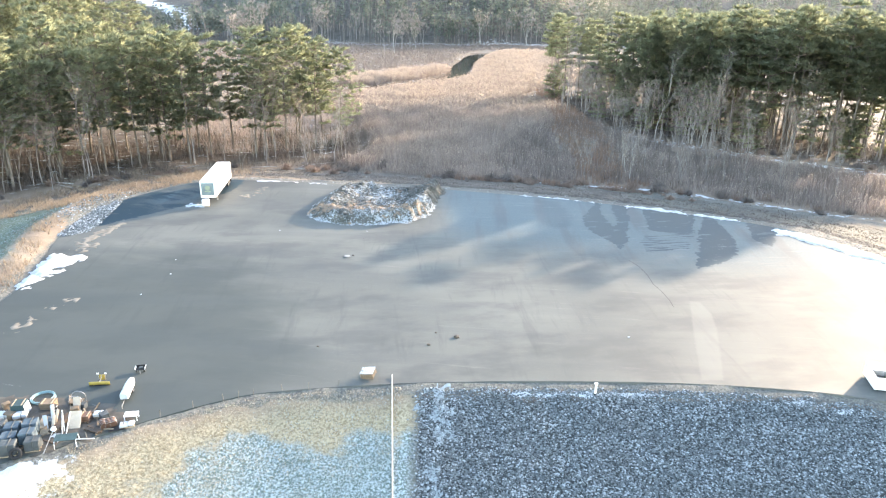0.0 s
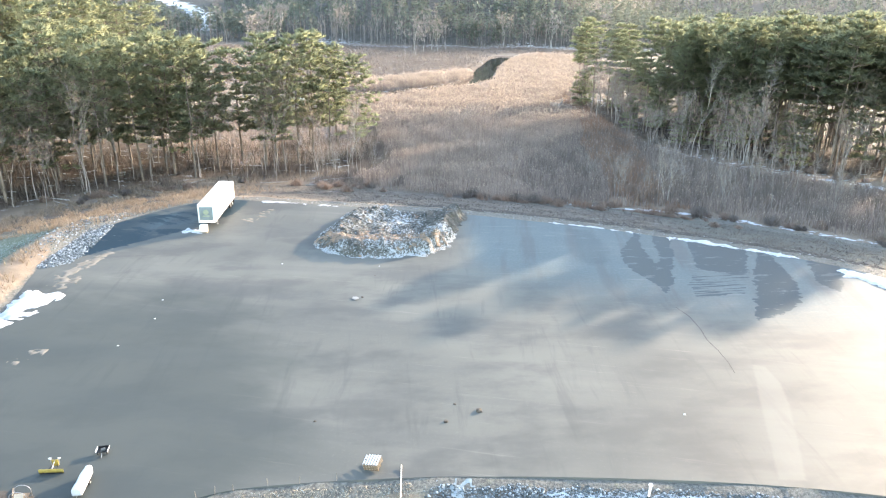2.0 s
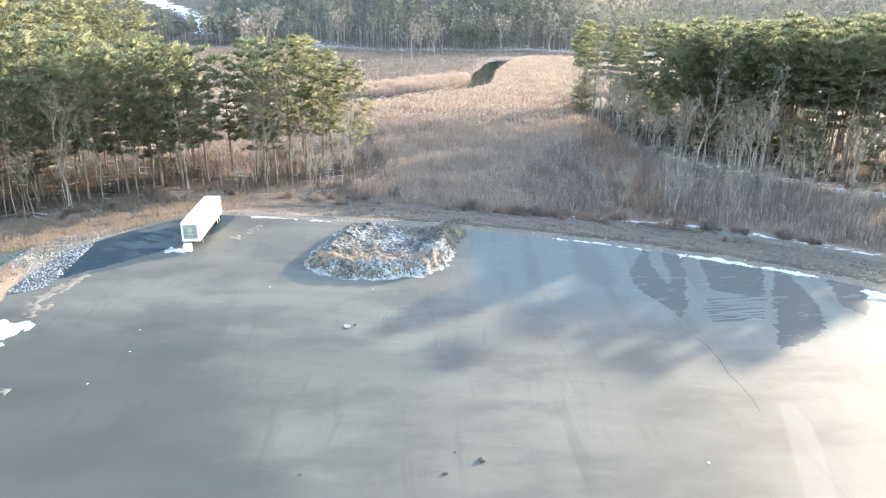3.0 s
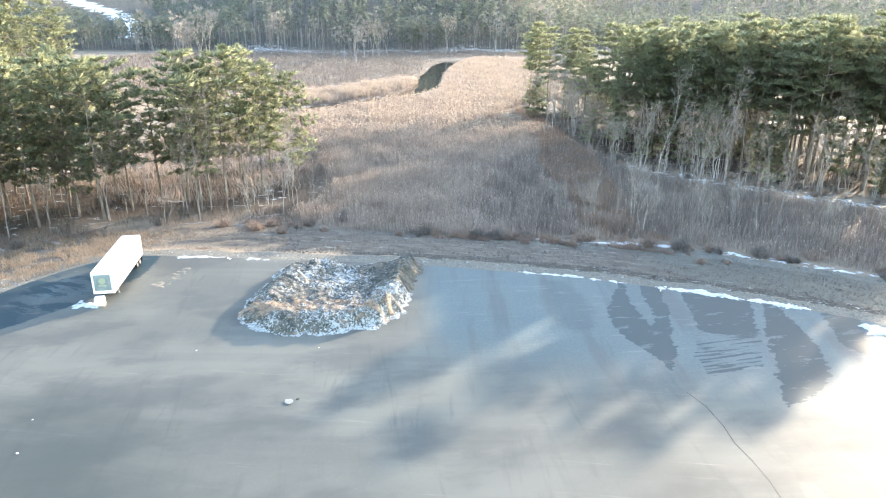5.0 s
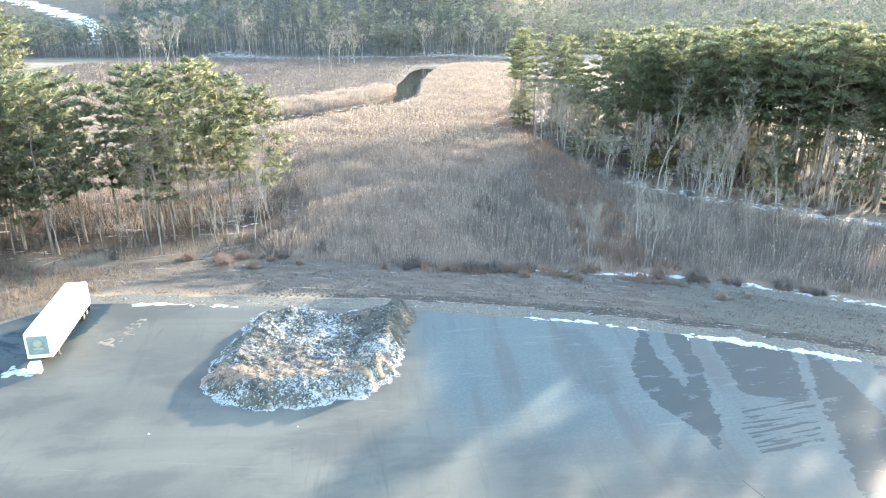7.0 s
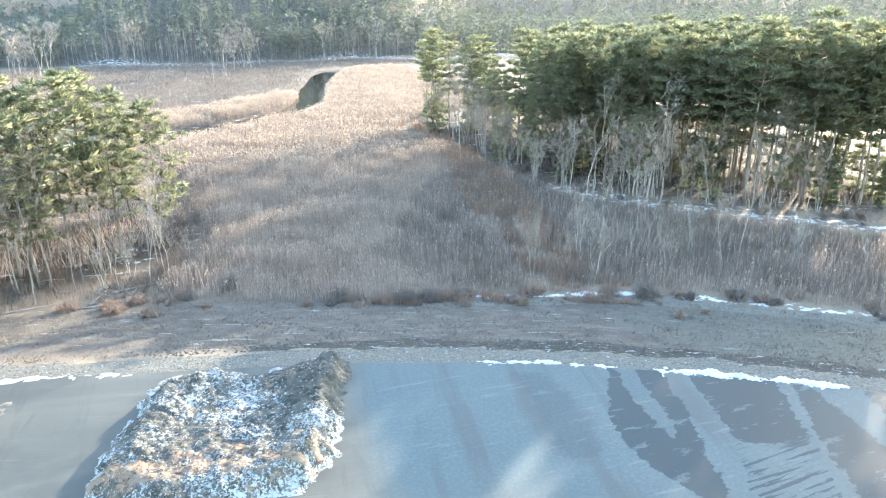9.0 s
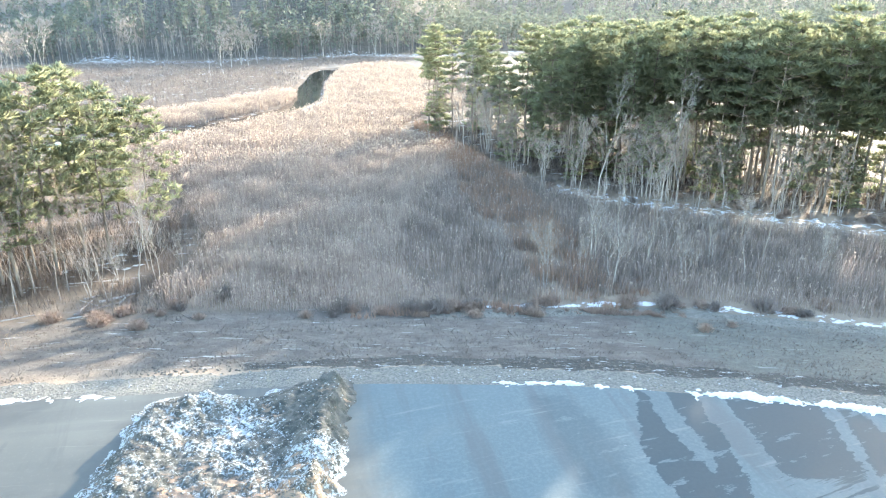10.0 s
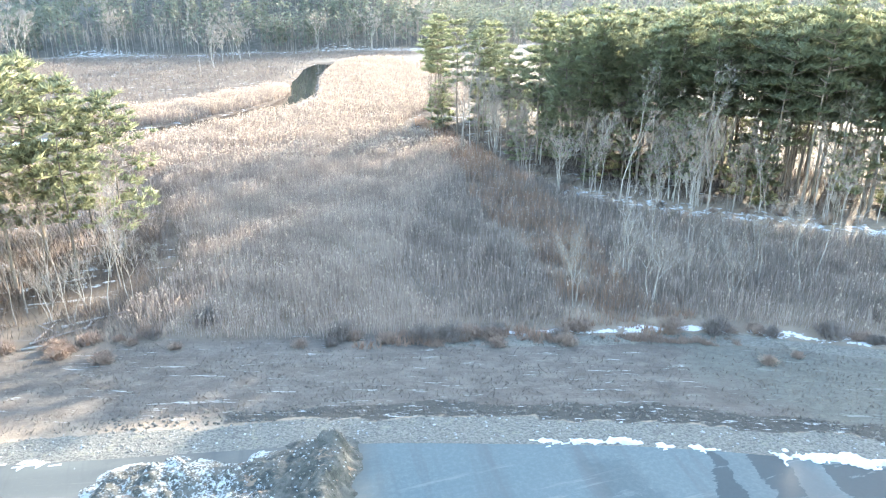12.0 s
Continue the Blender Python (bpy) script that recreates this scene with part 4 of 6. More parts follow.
# ---- far woods ----
def far_wood(name, places, seed, label, tufts=34, low=0.25):
    r = random.Random(seed)
    s = Soup()
    heights = land(*np.array([p[:2] for p in places], float).T)
    for (x, y, kind, h), z in zip(places, heights):
        base = Vector((x, y, float(z) - 0.5))
        if kind == 0:
            s.tube(base, base + Vector((0, 0, h * 0.9)), 0.19, 0.05, 3, 1)
            for _ in range(tufts):
                u = r.random() ** 0.8
                w = (1 - u) ** 0.6 * h * 0.17 * r.uniform(0.3, 1.0)
                t = r.uniform(0, 6.28)
                c = base + Vector((math.cos(t) * w, math.sin(t) * w, h * (low + (1 - low) * u)))
                q = Vector((math.cos(t), math.sin(t), r.uniform(-0.1, 0.7))).normalized() * r.uniform(1.4, 2.8)
                e = q.orthogonal().normalized() * r.uniform(0.5, 1.0)
                e = Matrix.Rotation(r.uniform(0, 6.28), 3, q) @ e
                s.tri(c - e, c + e, c + q, 0)
        else:
            lean = Vector((r.uniform(-0.06, 0.06), r.uniform(-0.06, 0.06), 1))
            top = base + lean * h * 0.6
            s.tube(base, top, 0.13, 0.06, 3, 2)
            for _ in range(9):
                a = base + lean * h * r.uniform(0.3, 0.6)
                t = r.uniform(0, 6.28)
                e = a + Vector((math.cos(t) * r.uniform(0.4, 2.8), math.sin(t) * r.uniform(0.4, 2.8), r.uniform(0.15, 0.4) * h))
                n = Vector((math.sin(t), -math.cos(t), 0)) * 0.10
                s.tri(a - n, a + n, e, 2)
                for _ in range(2):
                    f = a.lerp(e, r.uniform(0.4, 1.0))
                    g = f + Vector((r.uniform(-1.2, 1.2), r.uniform(-1.2, 1.2), r.uniform(0.3, 1.8)))
                    n = Vector((r.uniform(-1, 1), r.uniform(-1, 1), 0)).normalized() * 0.09
                    s.tri(f - n, f + n, g, 3)
    tagged(new(name, s.mesh(name, FAR_NEEDLES, PINE_BARK, GREY_BARK, TWIGS)), label, "woodland", kind="stuff")


rk = random.Random(9)
BACK_LINE = [(126, 196), (119, 222), (101, 248), (81, 275), (63, 304), (50, 313)]
far_wood("pine_wood", [(x, y, 0, rk.uniform(7, 14)) for x, y in along(BACK_LINE[2:5], 44, 4.0, rk)] + [(x, y, 0, rk.uniform(24, 32)) for x, y in RIGHT_BACK[::3]], 4, "deep stand of tall pines behind the first rows", 240, 0.5)
far_wood("pine_wood", [(x, y, 0, rk.uniform(22, 31)) for x, y in spots(PINES_LEFT, 150, 6.5, 8, 9000, keep=lambda x, y: x < -110 and (x < -135 or y > 228))], 4, "deep stand of dark green pines behind the first rows", 240, 0.06)
rf = random.Random(77)
FAR_BARE = [bare_meshes(s, h, PALE_BARK, n, GREY_BARK, 0.55, 0.085, 14, 2) for s, h, n in ((51, 17, 2), (52, 20, 1), (53, 15, 3))]
wood_of("bare_tree", FAR_BARE, ("trunk", "branchwork"), [(-36, 463), (-30, 472), (-27, 505), (-17, 512), (-22, 519), (-34, 516), (-12, 522), (-92, 562), (-66, 575), (-101, 580), (30, 552), (66, 556), (75, 538), (101, 570), (4, 566),
        (-118, 452), (-126, 463), (-111, 448), (-133, 474), (-121, 482), (-147, 503), (-139, 487), (-167, 524), (-52, 582), (52, 574)],
        "broad leafless tree with pale sunlit branches beyond the marsh", "bare tree", "bare trees beyond the marsh", rf, 0.95, 1.75)
far_places = []
for _ in range(6000):
    y = 560 + 520 * rf.random() ** 2.3
    x = rf.uniform(-0.62, 1.05) * y
    if abs(x + 0.5 * (y - 700) + 235) < 45 and y > 640:
        continue
    pines = 0.88 + 0.2 * math.sin(x / 60.0) + 0.2 * math.sin(x / 23.0 + y / 40) - (0.5 if y < 585 else 0)
    if y < 590 and rf.random() < 0.55:
        continue
    far_places.append((x, y, 0 if rf.random() < pines else 1, rf.uniform(15, 27)))
far_wood("far_woods", far_places, 1, "mixed grey and dark green woods beyond the marsh")


# ---- reeds and grasses ----
def blades(name, px, py, pz, height, width, tip, plume, lean, seed, mats, label, category):
    """Upright blades, each with a seed head where plume is over nought; one mesh."""
    g = np.random.default_rng(seed)
    n = len(px)
    t = g.uniform(0, 2 * np.pi, n)
    ux, uy = np.cos(t) * width / 2, np.sin(t) * width / 2
    lx, ly = g.normal(0, lean, n) * height, g.normal(0, lean, n) * height
    v = np.zeros((n, 4, 3))
    base = np.stack([px, py, pz], 1)
    top = base + np.stack([lx, ly, height], 1)
    w = np.stack([ux, uy, np.zeros(n)], 1)
    v[:, 0], v[:, 1], v[:, 2], v[:, 3] = base - w, base + w, top + w * tip, top - w * tip
    verts, faces, kinds = v.reshape(-1, 3), np.arange(n * 4).reshape(n, 4), np.zeros(n, int)
    if plume > 0:
        k = np.nonzero(g.random(n) < plume)[0]
        m = len(k)
        p = np.zeros((m, 4, 3))
        droop = np.stack([g.normal(0, 0.16, m), g.normal(0, 0.16, m), g.uniform(0.25, 0.5, m)], 1)
        t2 = g.uniform(0, 2 * np.pi, m)
        side = np.stack([np.cos(t2), np.sin(t2), np.zeros(m)], 1) * g.uniform(0.07, 0.15, m)[:, None] * (width[k] / 0.1)[:, None]
        a = top[k] - np.array([0, 0, 0.1])
        p[:, 0], p[:, 1], p[:, 2], p[:, 3] = a, a + droop * 0.45 + side, a + droop, a + droop * 0.45 - side
        faces = np.concatenate([faces, np.arange(m * 4).reshape(m, 4) + n * 4])
        verts = np.concatenate([verts, p.reshape(-1, 3)])
        kinds = np.concatenate([kinds, np.ones(m, int)])
    me = bpy.data.meshes.new(name)
    me.vertices.add(len(verts))
    me.vertices.foreach_set("co", verts.ravel())
    me.loops.add(len(faces) * 4)
    me.loops.foreach_set("vertex_index", faces.ravel())
    me.polygons.add(len(faces))
    me.polygons.foreach_set("loop_start", np.arange(len(faces)) * 4)
    for m in mats:
        me.materials.append(m)
    me.polygons.foreach_set("material_index", kinds)
    me.update(calc_edges=True)
    return tagged(new(name, me), label, category, kind="stuff")


def strew(poly, n, seed):
    g = np.random.default_rng(seed)
    lo, hi = poly.min(0), poly.max(0)
    area = 0.5 * abs(np.sum(poly[:, 0] * np.roll(poly[:, 1], -1) - poly[:, 1] * np.roll(poly[:, 0], -1)))
    k = int(n * (hi[0] - lo[0]) * (hi[1] - lo[1]) / area)
    x, y = g.uniform(lo[0], hi[0], k), g.uniform(lo[1], hi[1], k)
    ok = inside(poly, x, y)
    return x[ok], y[ok]


REED_NEAR = bounds([(-24, 165), (-8, 157.5), (4, 154.5), (20, 153.8), (30, 151.8), (38, 150.6), (46, 150.5), (56, 144.5), (72, 135.5), (90, 125.5), (112, 112), (122, 130), (110, 150), (94, 165), (78, 179), (64, 192), (55, 208), (48, 230), (44, 250), (10, 250), (-26, 246), (-25, 220), (-20, 196), (-20, 180)])
REED_FAR = bounds([(-27, 236), (8, 244), (45, 244), (40, 270), (34, 285), (46, 310), (70, 330), (84, 380), (86, 440), (66, 492), (40, 486), (29, 455), (23, 428), (18, 395), (16, 368), (8, 339), (-3, 324), (-14, 311), (-28, 299), (-44, 290), (-60, 284), (-44, 262)], 4)
REED_BANK = bounds([(-66, 306), (-36, 312), (-16, 330), (-4, 347), (4, 368), (5, 388), (-6, 382), (-22, 364), (-40, 348), (-66, 334)], 4)
THICKET = bounds([(18, 158), (40, 152), (62, 146), (84, 134), (104, 122), (116, 138), (102, 156), (86, 170), (70, 184), (57, 202), (47, 230), (36, 226), (22, 200), (14, 176)])
FLARE_RUST_BED = bounds([(31, 152), (40, 151), (43, 160), (46, 180), (48, 205), (48, 230), (46, 262), (44, 288), (39, 288), (39, 255), (37, 225), (33, 205), (34, 180), (33, 164)])
SEDGE = bounds([(-130, 318), (-96, 322), (-64, 338), (-38, 352), (-16, 378), (2, 394), (9, 428), (16, 462), (24, 500), (60, 508), (90, 520), (60, 552), (-60, 556), (-150, 540), (-170, 420)], 4)
for poly, n, seed, hi, wd, plume, name, label in (
        (REED_NEAR, 120000, 1, 2.7, 0.085, 0.16, "reeds", "dense bed of dry tan reeds with pale plumes"),
        (REED_FAR, 62000, 2, 2.8, 0.17, 0.8, "reeds", "sunlit bed of pale feathery reeds along the creek"),
        (REED_BANK, 14000, 3, 3.4, 0.17, 0.8, "reeds", "pale bank of tall reeds beside dark water"),
        (SEDGE, 30000, 4, 1.5, 0.3, 0.0, "sedge", "grey-brown marsh sedge beyond the creek")):
    x, y = strew(poly, n, seed)
    g = np.random.default_rng(seed + 50)
    thin = (gap(CREEK, x, y, False) > np.where(seed == 2, 6.4, 4.4) + 1.0 * wobble(x, y, 4) + 1.6 * wobble(x, y, 14, 2.0)) & (gap(np.array([(-2, 331), (6, 343), (13, 354)], float), x, y, False) > 2.6)
    patch = 0.5 + 0.5 * wobble(x, y, 9, seed)
    thin &= g.random(len(x)) < 0.35 + 0.65 * patch
    thin &= ~((seed == 1) & inside(THICKET, x, y) & (g.random(len(x)) < 0.55))
    thin &= ~((seed == 1) & inside(FLARE_RUST_BED, x, y) & (g.random(len(x)) < 0.5))
    x, y, patch = x[thin], y[thin], patch[thin]
    rise = smooth(-gap(poly, x, y), 0, 3) * 0.4 + 0.6
    blades(name, x, y, land(x, y) - 0.1, hi * g.uniform(0.65, 1.1, len(x)) * (0.72 + 0.4 * patch) * (1 + 0.22 * grain(x, y, 1.6, seed)) * rise, wd * g.uniform(0.6, 1.4, len(x)), 0.35, plume, 0.13, seed, (REED, PLUME) if name == "reeds" else (BRUSH,), label, "reeds" if name == "reeds" else "sedge")

# creek and backwater
bm = bmesh.new()
rows = []
for i, (x, y) in enumerate(CREEK):
    q = CREEK[min(i + 1, len(CREEK) - 1)] - CREEK[max(i - 1, 0)]
    q = np.array([-q[1], q[0]]) / np.hypot(*q) * (5.6 + 1.6 * math.sin(i * 2.1))
    rows.append((bm.verts.new((x - q[0], y - q[1], -5.75)), bm.verts.new((x + q[0], y + q[1], -5.75))))
for (a, b), (c, e) in zip(rows[:-1], rows[1:]):
    bm.faces.new((a, c, e, b))
wm = Nodes("dark_creek_water", 0.05, 0.0, 0.5)
wm.colour(wm.mix(wm.step(wm.noise(9, 4), 0.70, 0.75), (0.02, 0.02, 0.018), (0.5, 0.52, 0.54)))
wm.bump(wm.noise(1.5, 3), 0.02, 0.3)
tagged(part("water", bm, wm.m), "dark creek water with pale skim ice", "water", kind="structure")

# thickets of brush among the reeds, and rust-coloured weeds at their edge
x, y = strew(THICKET, 62000, 6)
g = np.random.default_rng(66)
tall = 0.5 + 0.5 * wobble(x, y, 7, 3.0)
ok = g.random(len(x)) < 0.25 + 0.75 * tall
x, y, tall = x[ok], y[ok], tall[ok]
blades("brush", x, y, land(x, y) - 0.1, (1.2 + 1.8 * tall) * g.uniform(0.6, 1.2, len(x)), g.uniform(0.045, 0.11, len(x)), 0.25, 0, 0.26, 16, (BRUSH,), "thicket of bare grey-mauve brush among the reeds", "brush")
# rusty reeds; part of their tint is a lens flare streak put into the colour
x, y = strew(FLARE_RUST_BED, 11000, 71)
ok = wobble(x, y, 7, 6.0) > -0.35
x, y = x[ok], y[ok]
blades("reeds", x, y, land(x, y) - 0.1, g.uniform(1.5, 3.0, len(x)), g.uniform(0.06, 0.12, len(x)), 0.3, 0.05, 0.14, 27, (RUST_GRASS, PLUME), "reeds beside the brush, their rust tint partly painted lens flare", "reeds")
RUST = bounds([(2, 151), (14, 149.5), (28, 147.5), (40, 146), (47, 150), (50, 165), (47, 185), (43, 205), (38, 205), (41, 180), (40, 162), (30, 152), (14, 154)])
x, y = strew(RUST, 9000, 7)
ok = wobble(x, y, 5, 5.0) + 0.5 * wobble(x, y, 1.8, 2.0) > 0.15
x, y = x[ok], y[ok]
blades("weeds", x, y, land(x, y) - 0.05, g.uniform(0.3, 1.3, len(x)), g.uniform(0.06, 0.16, len(x)), 0.3, 0, 0.3, 17, (RUST_GRASS,), "rust-brown weeds along the edge of the reeds", "weeds")

# low matted brush on the bank below the reeds
x, y = strew(bounds([(9, 149.6), (20, 148.2), (30, 146.4), (38, 144.6), (47, 141.4), (47.6, 143.6), (38, 147), (29, 148.4), (18, 150.4), (9, 151.6)]), 9000, 81)
ok = wobble(x, y, 3.4, 2.0) + 0.6 * grain(x, y, 0.9, 3.0) > 0.05
x, y = x[ok], y[ok]
blades("brush", x, y, land(x, y) - 0.04, g.uniform(0.15, 0.75, len(x)) * (0.8 + 0.4 * wobble(x, y, 3.4, 2.0)), g.uniform(0.04, 0.1, len(x)), 0.25, 0, 0.5, 30, (BROWN_BRUSH,), "low matted red-brown brush on the bank", "brush")

# brush and weeds between the reeds and the pines
x, y = strew(bounds([(-34, 164), (-20, 162), (-15, 176), (-16, 196), (-21, 220), (-24, 244), (-42, 262), (-48, 252), (-31, 236), (-29, 202), (-25, 182)]), 11000, 75)
ok = (wobble(x, y, 4, 1.0) > -0.45) & (g.random(len(x)) < 0.8)
x, y = x[ok], y[ok]
blades("brush", x, y, land(x, y) - 0.05, g.uniform(0.5, 2.1, len(x)), g.uniform(0.05, 0.11, len(x)), 0.25, 0, 0.3, 28, (BRUSH,), "tangle of grey brush between the reeds and the pines", "brush")

x, y = strew(bounds([(-62, 178), (-30, 184), (-24, 200), (-26, 235), (-46, 266), (-74, 250), (-82, 206)]), 15000, 76)
ok = wobble(x, y, 6, 4.0) > -0.5
x, y = x[ok], y[ok]
blades("brush", x, y, land(x, y) - 0.05, g.uniform(0.7, 2.3, len(x)), g.uniform(0.06, 0.15, len(x)), 0.25, 0, 0.28, 29, (REED,), "dry tan weeds and reeds behind the pines", "weeds")

# undergrowth in the woods
for poly, n, seed in ((bounds([(-100, 128), (-84, 145), (-60, 158), (-40, 164), (-24, 170), (-22, 182), (-26, 205), (-50, 205), (-80, 190), (-120, 170), (-125, 130)]), 30000, 18), (bounds([(42, 270), (50, 236), (58, 210), (74, 194), (98, 176), (116, 164), (124, 176), (122, 200), (96, 216), (72, 236), (54, 285)]), 17000, 19)):
    x, y = strew(poly, n, seed)
    tall = 0.5 + 0.5 * wobble(x, y, 8, seed)
    ok = g.random(len(x)) < tall
    x, y, tall = x[ok], y[ok], tall[ok]
    blades("undergrowth", x, y, land(x, y) - 0.1, (0.5 + 2.2 * tall) * g.uniform(0.5, 1.2, len(x)), g.uniform(0.05, 0.13, len(x)), 0.3, 0, 0.3, seed, (DARK_BRUSH if seed == 18 else BRUSH,), "bare brown undergrowth below the pines", "undergrowth")

# grass on the banks
g = np.random.default_rng(8)
x, y = g.uniform(-75, 95, 150000), g.uniform(40, 165, 150000)
dd = gap(LOT_EDGE, x, y)
side = (75 - y > 6) & (x > -56)
tan = ~side & (dd > 5) & (dd < 30) & (g.random(len(x)) < 0.5 + 0.5 * (wobble(x, y, 6, 1.5) > 0)) & (gap(REED_NEAR, x, y) > -1) & (gap(PINES_LEFT, x, y) > -4)
tan &= ~((x < -58) & (dd > 9))
x1, y1 = x[tan], y[tan]
blades("dry_grass", x1, y1, land(x1, y1) - 0.03, g.uniform(0.12, 0.36, len(x1)) * (0.8 + 0.5 * wobble(x1, y1, 4)), g.uniform(0.06, 0.17, len(x1)), 0.2, 0, 0.9, 9, (BANK_GRASS,), "flattened tan winter grass on the bank", "grass")
x, y = g.uniform(-95, -18, 75000), g.uniform(70, 158, 75000)
dd = gap(LOT_EDGE, x, y)
ok = (dd > 1.2) & (g.random(len(x)) < 1 - smooth(x, -52, -36)) & (dd < np.where(y > 116, 34, 4.2)) & (wobble(x, y, 5, 2.0) + 0.5 * wobble(x, y, 1.9, 3.0) > -0.35) & (gap(PINES_LEFT, x, y) > -1)
x, y = x[ok], y[ok]
blades("dry_grass", x, y, land(x, y) - 0.03, g.uniform(0.25, 0.9, len(x)), g.uniform(0.05, 0.14, len(x)), 0.2, 0, 0.45, 23, (BERM_GRASS,), "tall straw-coloured grass on the berm", "grass")
x, y = g.uniform(-56, -3.2, 75000), g.uniform(38, 60, 75000)
dd = gap(LOT_EDGE, x, y)
ok = (dd > 0.5) & (np.hypot(x + 34, y - 44.5) > 4.6 + wobble(x, y, 2))
x, y, dd = x[ok], y[ok], dd[ok]
gold = (dd < 5.0 + 3.0 * wobble(x, y, 4) + 2.4 * wobble(x, y, 1.3, 2.0) + 4.0 * g.normal(0, 1, len(x)) + 30 * smooth(-x + 4 * g.normal(0, 1, len(x)), 14, 26)) & (x < -2)
for sel, mat, name, label in ((gold, DRY_GRASS, "dry_grass", "golden dry grass along the lip of the slope"), (~gold, FROST_GRASS, "frosted_grass", "frost-covered grass on the slope")):
    xx, yy = x[sel], y[sel]
    blades(name, xx, yy, land(xx, yy) - 0.02, g.uniform(0.05, 0.15, len(xx)), g.uniform(0.04, 0.11, len(xx)), 0.2, 0, 0.8, 12, (mat,), label, "grass")


# ---- stones ----
def rubble(name, x, y, z, size, seed, mat, label, category, parent=None, flat=0.7):
    """Many broken stones in one mesh: squashed octahedra with uneven corners."""
    g = np.random.default_rng(seed)
    n = len(x)
    shape = np.array([(1, 0.1, 0), (0.1, 1, 0), (-1, 0.2, 0), (0, -1, 0), (0.35, 0.3, 0.9), (-0.4, -0.1, 0.85)], float)
    faces = np.array([(0, 1, 4), (1, 5, 4), (1, 2, 5), (2, 3, 5), (3, 4, 5), (3, 0, 4)])
    t = g.uniform(0, 2 * np.pi, n)
    v = shape[None] * g.uniform(0.65, 1.3, (n, 6, 1)) * size[:, None, None] * 0.5
    v[:, :, 2] *= flat
    c, s = np.cos(t)[:, None], np.sin(t)[:, None]
    vx, vy = v[:, :, 0] * c - v[:, :, 1] * s, v[:, :, 0] * s + v[:, :, 1] * c
    v = np.stack([vx + x[:, None], vy + y[:, None], v[:, :, 2] + z[:, None]], 2).reshape(-1, 3)
    f = (faces[None] + np.arange(n)[:, None, None] * 6).reshape(-1, 3)
    me = bpy.data.meshes.new(name)
    me.vertices.add(len(v))
    me.vertices.foreach_set("co", v.ravel())
    me.loops.add(len(f) * 3)
    me.loops.foreach_set("vertex_index", f.ravel())
    me.polygons.add(len(f))
    me.polygons.foreach_set("loop_start", np.arange(len(f)) * 3)
    me.update(calc_edges=True)
    me.materials.append(mat)
    ob = new(name, me)
    ob.parent = parent
    return tagged(ob, label, category, kind="stuff")


g = np.random.default_rng(21)
x, y = g.uniform(-2.6, 52, 58000), g.uniform(40, 59, 58000)
dd = gap(LOT_EDGE, x, y)
ok = (dd > 0.9 + 0.3 * wobble(x, y, 2)) & (x > -1.6 + g.normal(0, 0.35, len(x))) & (dd < 17) & (g.random(len(x)) < 0.9)
x, y = x[ok], y[ok]
rubble("riprap", x, y, land(x, y) + 0.02, g.uniform(0.12, 0.30, len(x)), 3, RIPRAP, "slope of dark broken stone dusted with frost", "riprap")
x, y = g.uniform(-58, 80, 60000), g.uniform(84, 150, 60000)
dd = gap(LOT_EDGE, x, y) + 0.6 * wobble(x, y, 5)
near = (dd > 0.6) & (dd < 4.8) & (g.random(len(x)) < 0.5) & (x > -45)
rubble("crushed_stone", x[near], y[near], land(x[near], y[near]), g.uniform(0.12, 0.34, near.sum()), 4, PALE_STONE, "band of pale crushed stone round the lot", "crushed stone")
dark = (dd > 4.7) & (dd < 8) & (g.random(len(x)) < 0.35) & (x > -20)
rubble("rubble", x[dark], y[dark], land(x[dark], y[dark]) + 0.05, g.uniform(0.15, 0.5, dark.sum()), 5, DARK_STRIP, "strip of dark rubble and sods on the bank", "rubble")
x, y = g.normal(-56.5, 2.4, 1500), g.normal(112, 4.5, 1500)
ok = gap(LOT_EDGE, x, y) > 0.2
rubble("crushed_stone", x[ok], y[ok], land(x[ok], y[ok]), g.uniform(0.15, 0.45, ok.sum()), 8, RIPRAP, "spill of grey stone below the berm", "crushed stone")


SPILL = bounds([(-57.2, 99), (-57.6, 106), (-57.6, 114), (-55.4, 117.5), (-54.2, 110), (-53.4, 104), (-53.8, 100.5)])
x, y = strew(SPILL, 1500, 91)
rubble("crushed_stone", x, y, np.full(len(x), 0.03), np.random.default_rng(92).uniform(0.15, 0.5, len(x)), 93, RIPRAP, "spill of frosted grey stone at the corner of the lot", "crushed stone")


# ---- the frozen soil mound ----
MOUND_EDGE = bounds([(-22, 112), (-20.3, 108.4), (-16.2, 105.6), (-11.6, 105.4), (-8.0, 106.1), (-3.5, 108), (-1.0, 113), (0.3, 121.5), (1.5, 126.5), (-2, 128.6), (-8, 127.2), (-14, 128.6), (-18.5, 127.6), (-20.4, 120)], 5)
MOUND_RIDGE = np.array([(-3.0, 111), (-2.6, 117), (-1.4, 122), (-0.8, 126)], float)
MOUND_RIM = np.array([(-4, 110.2), (-9, 109), (-15, 108.8), (-18.5, 111.5), (-17.6, 117), (-16.8, 123), (-12.5, 126)], float)


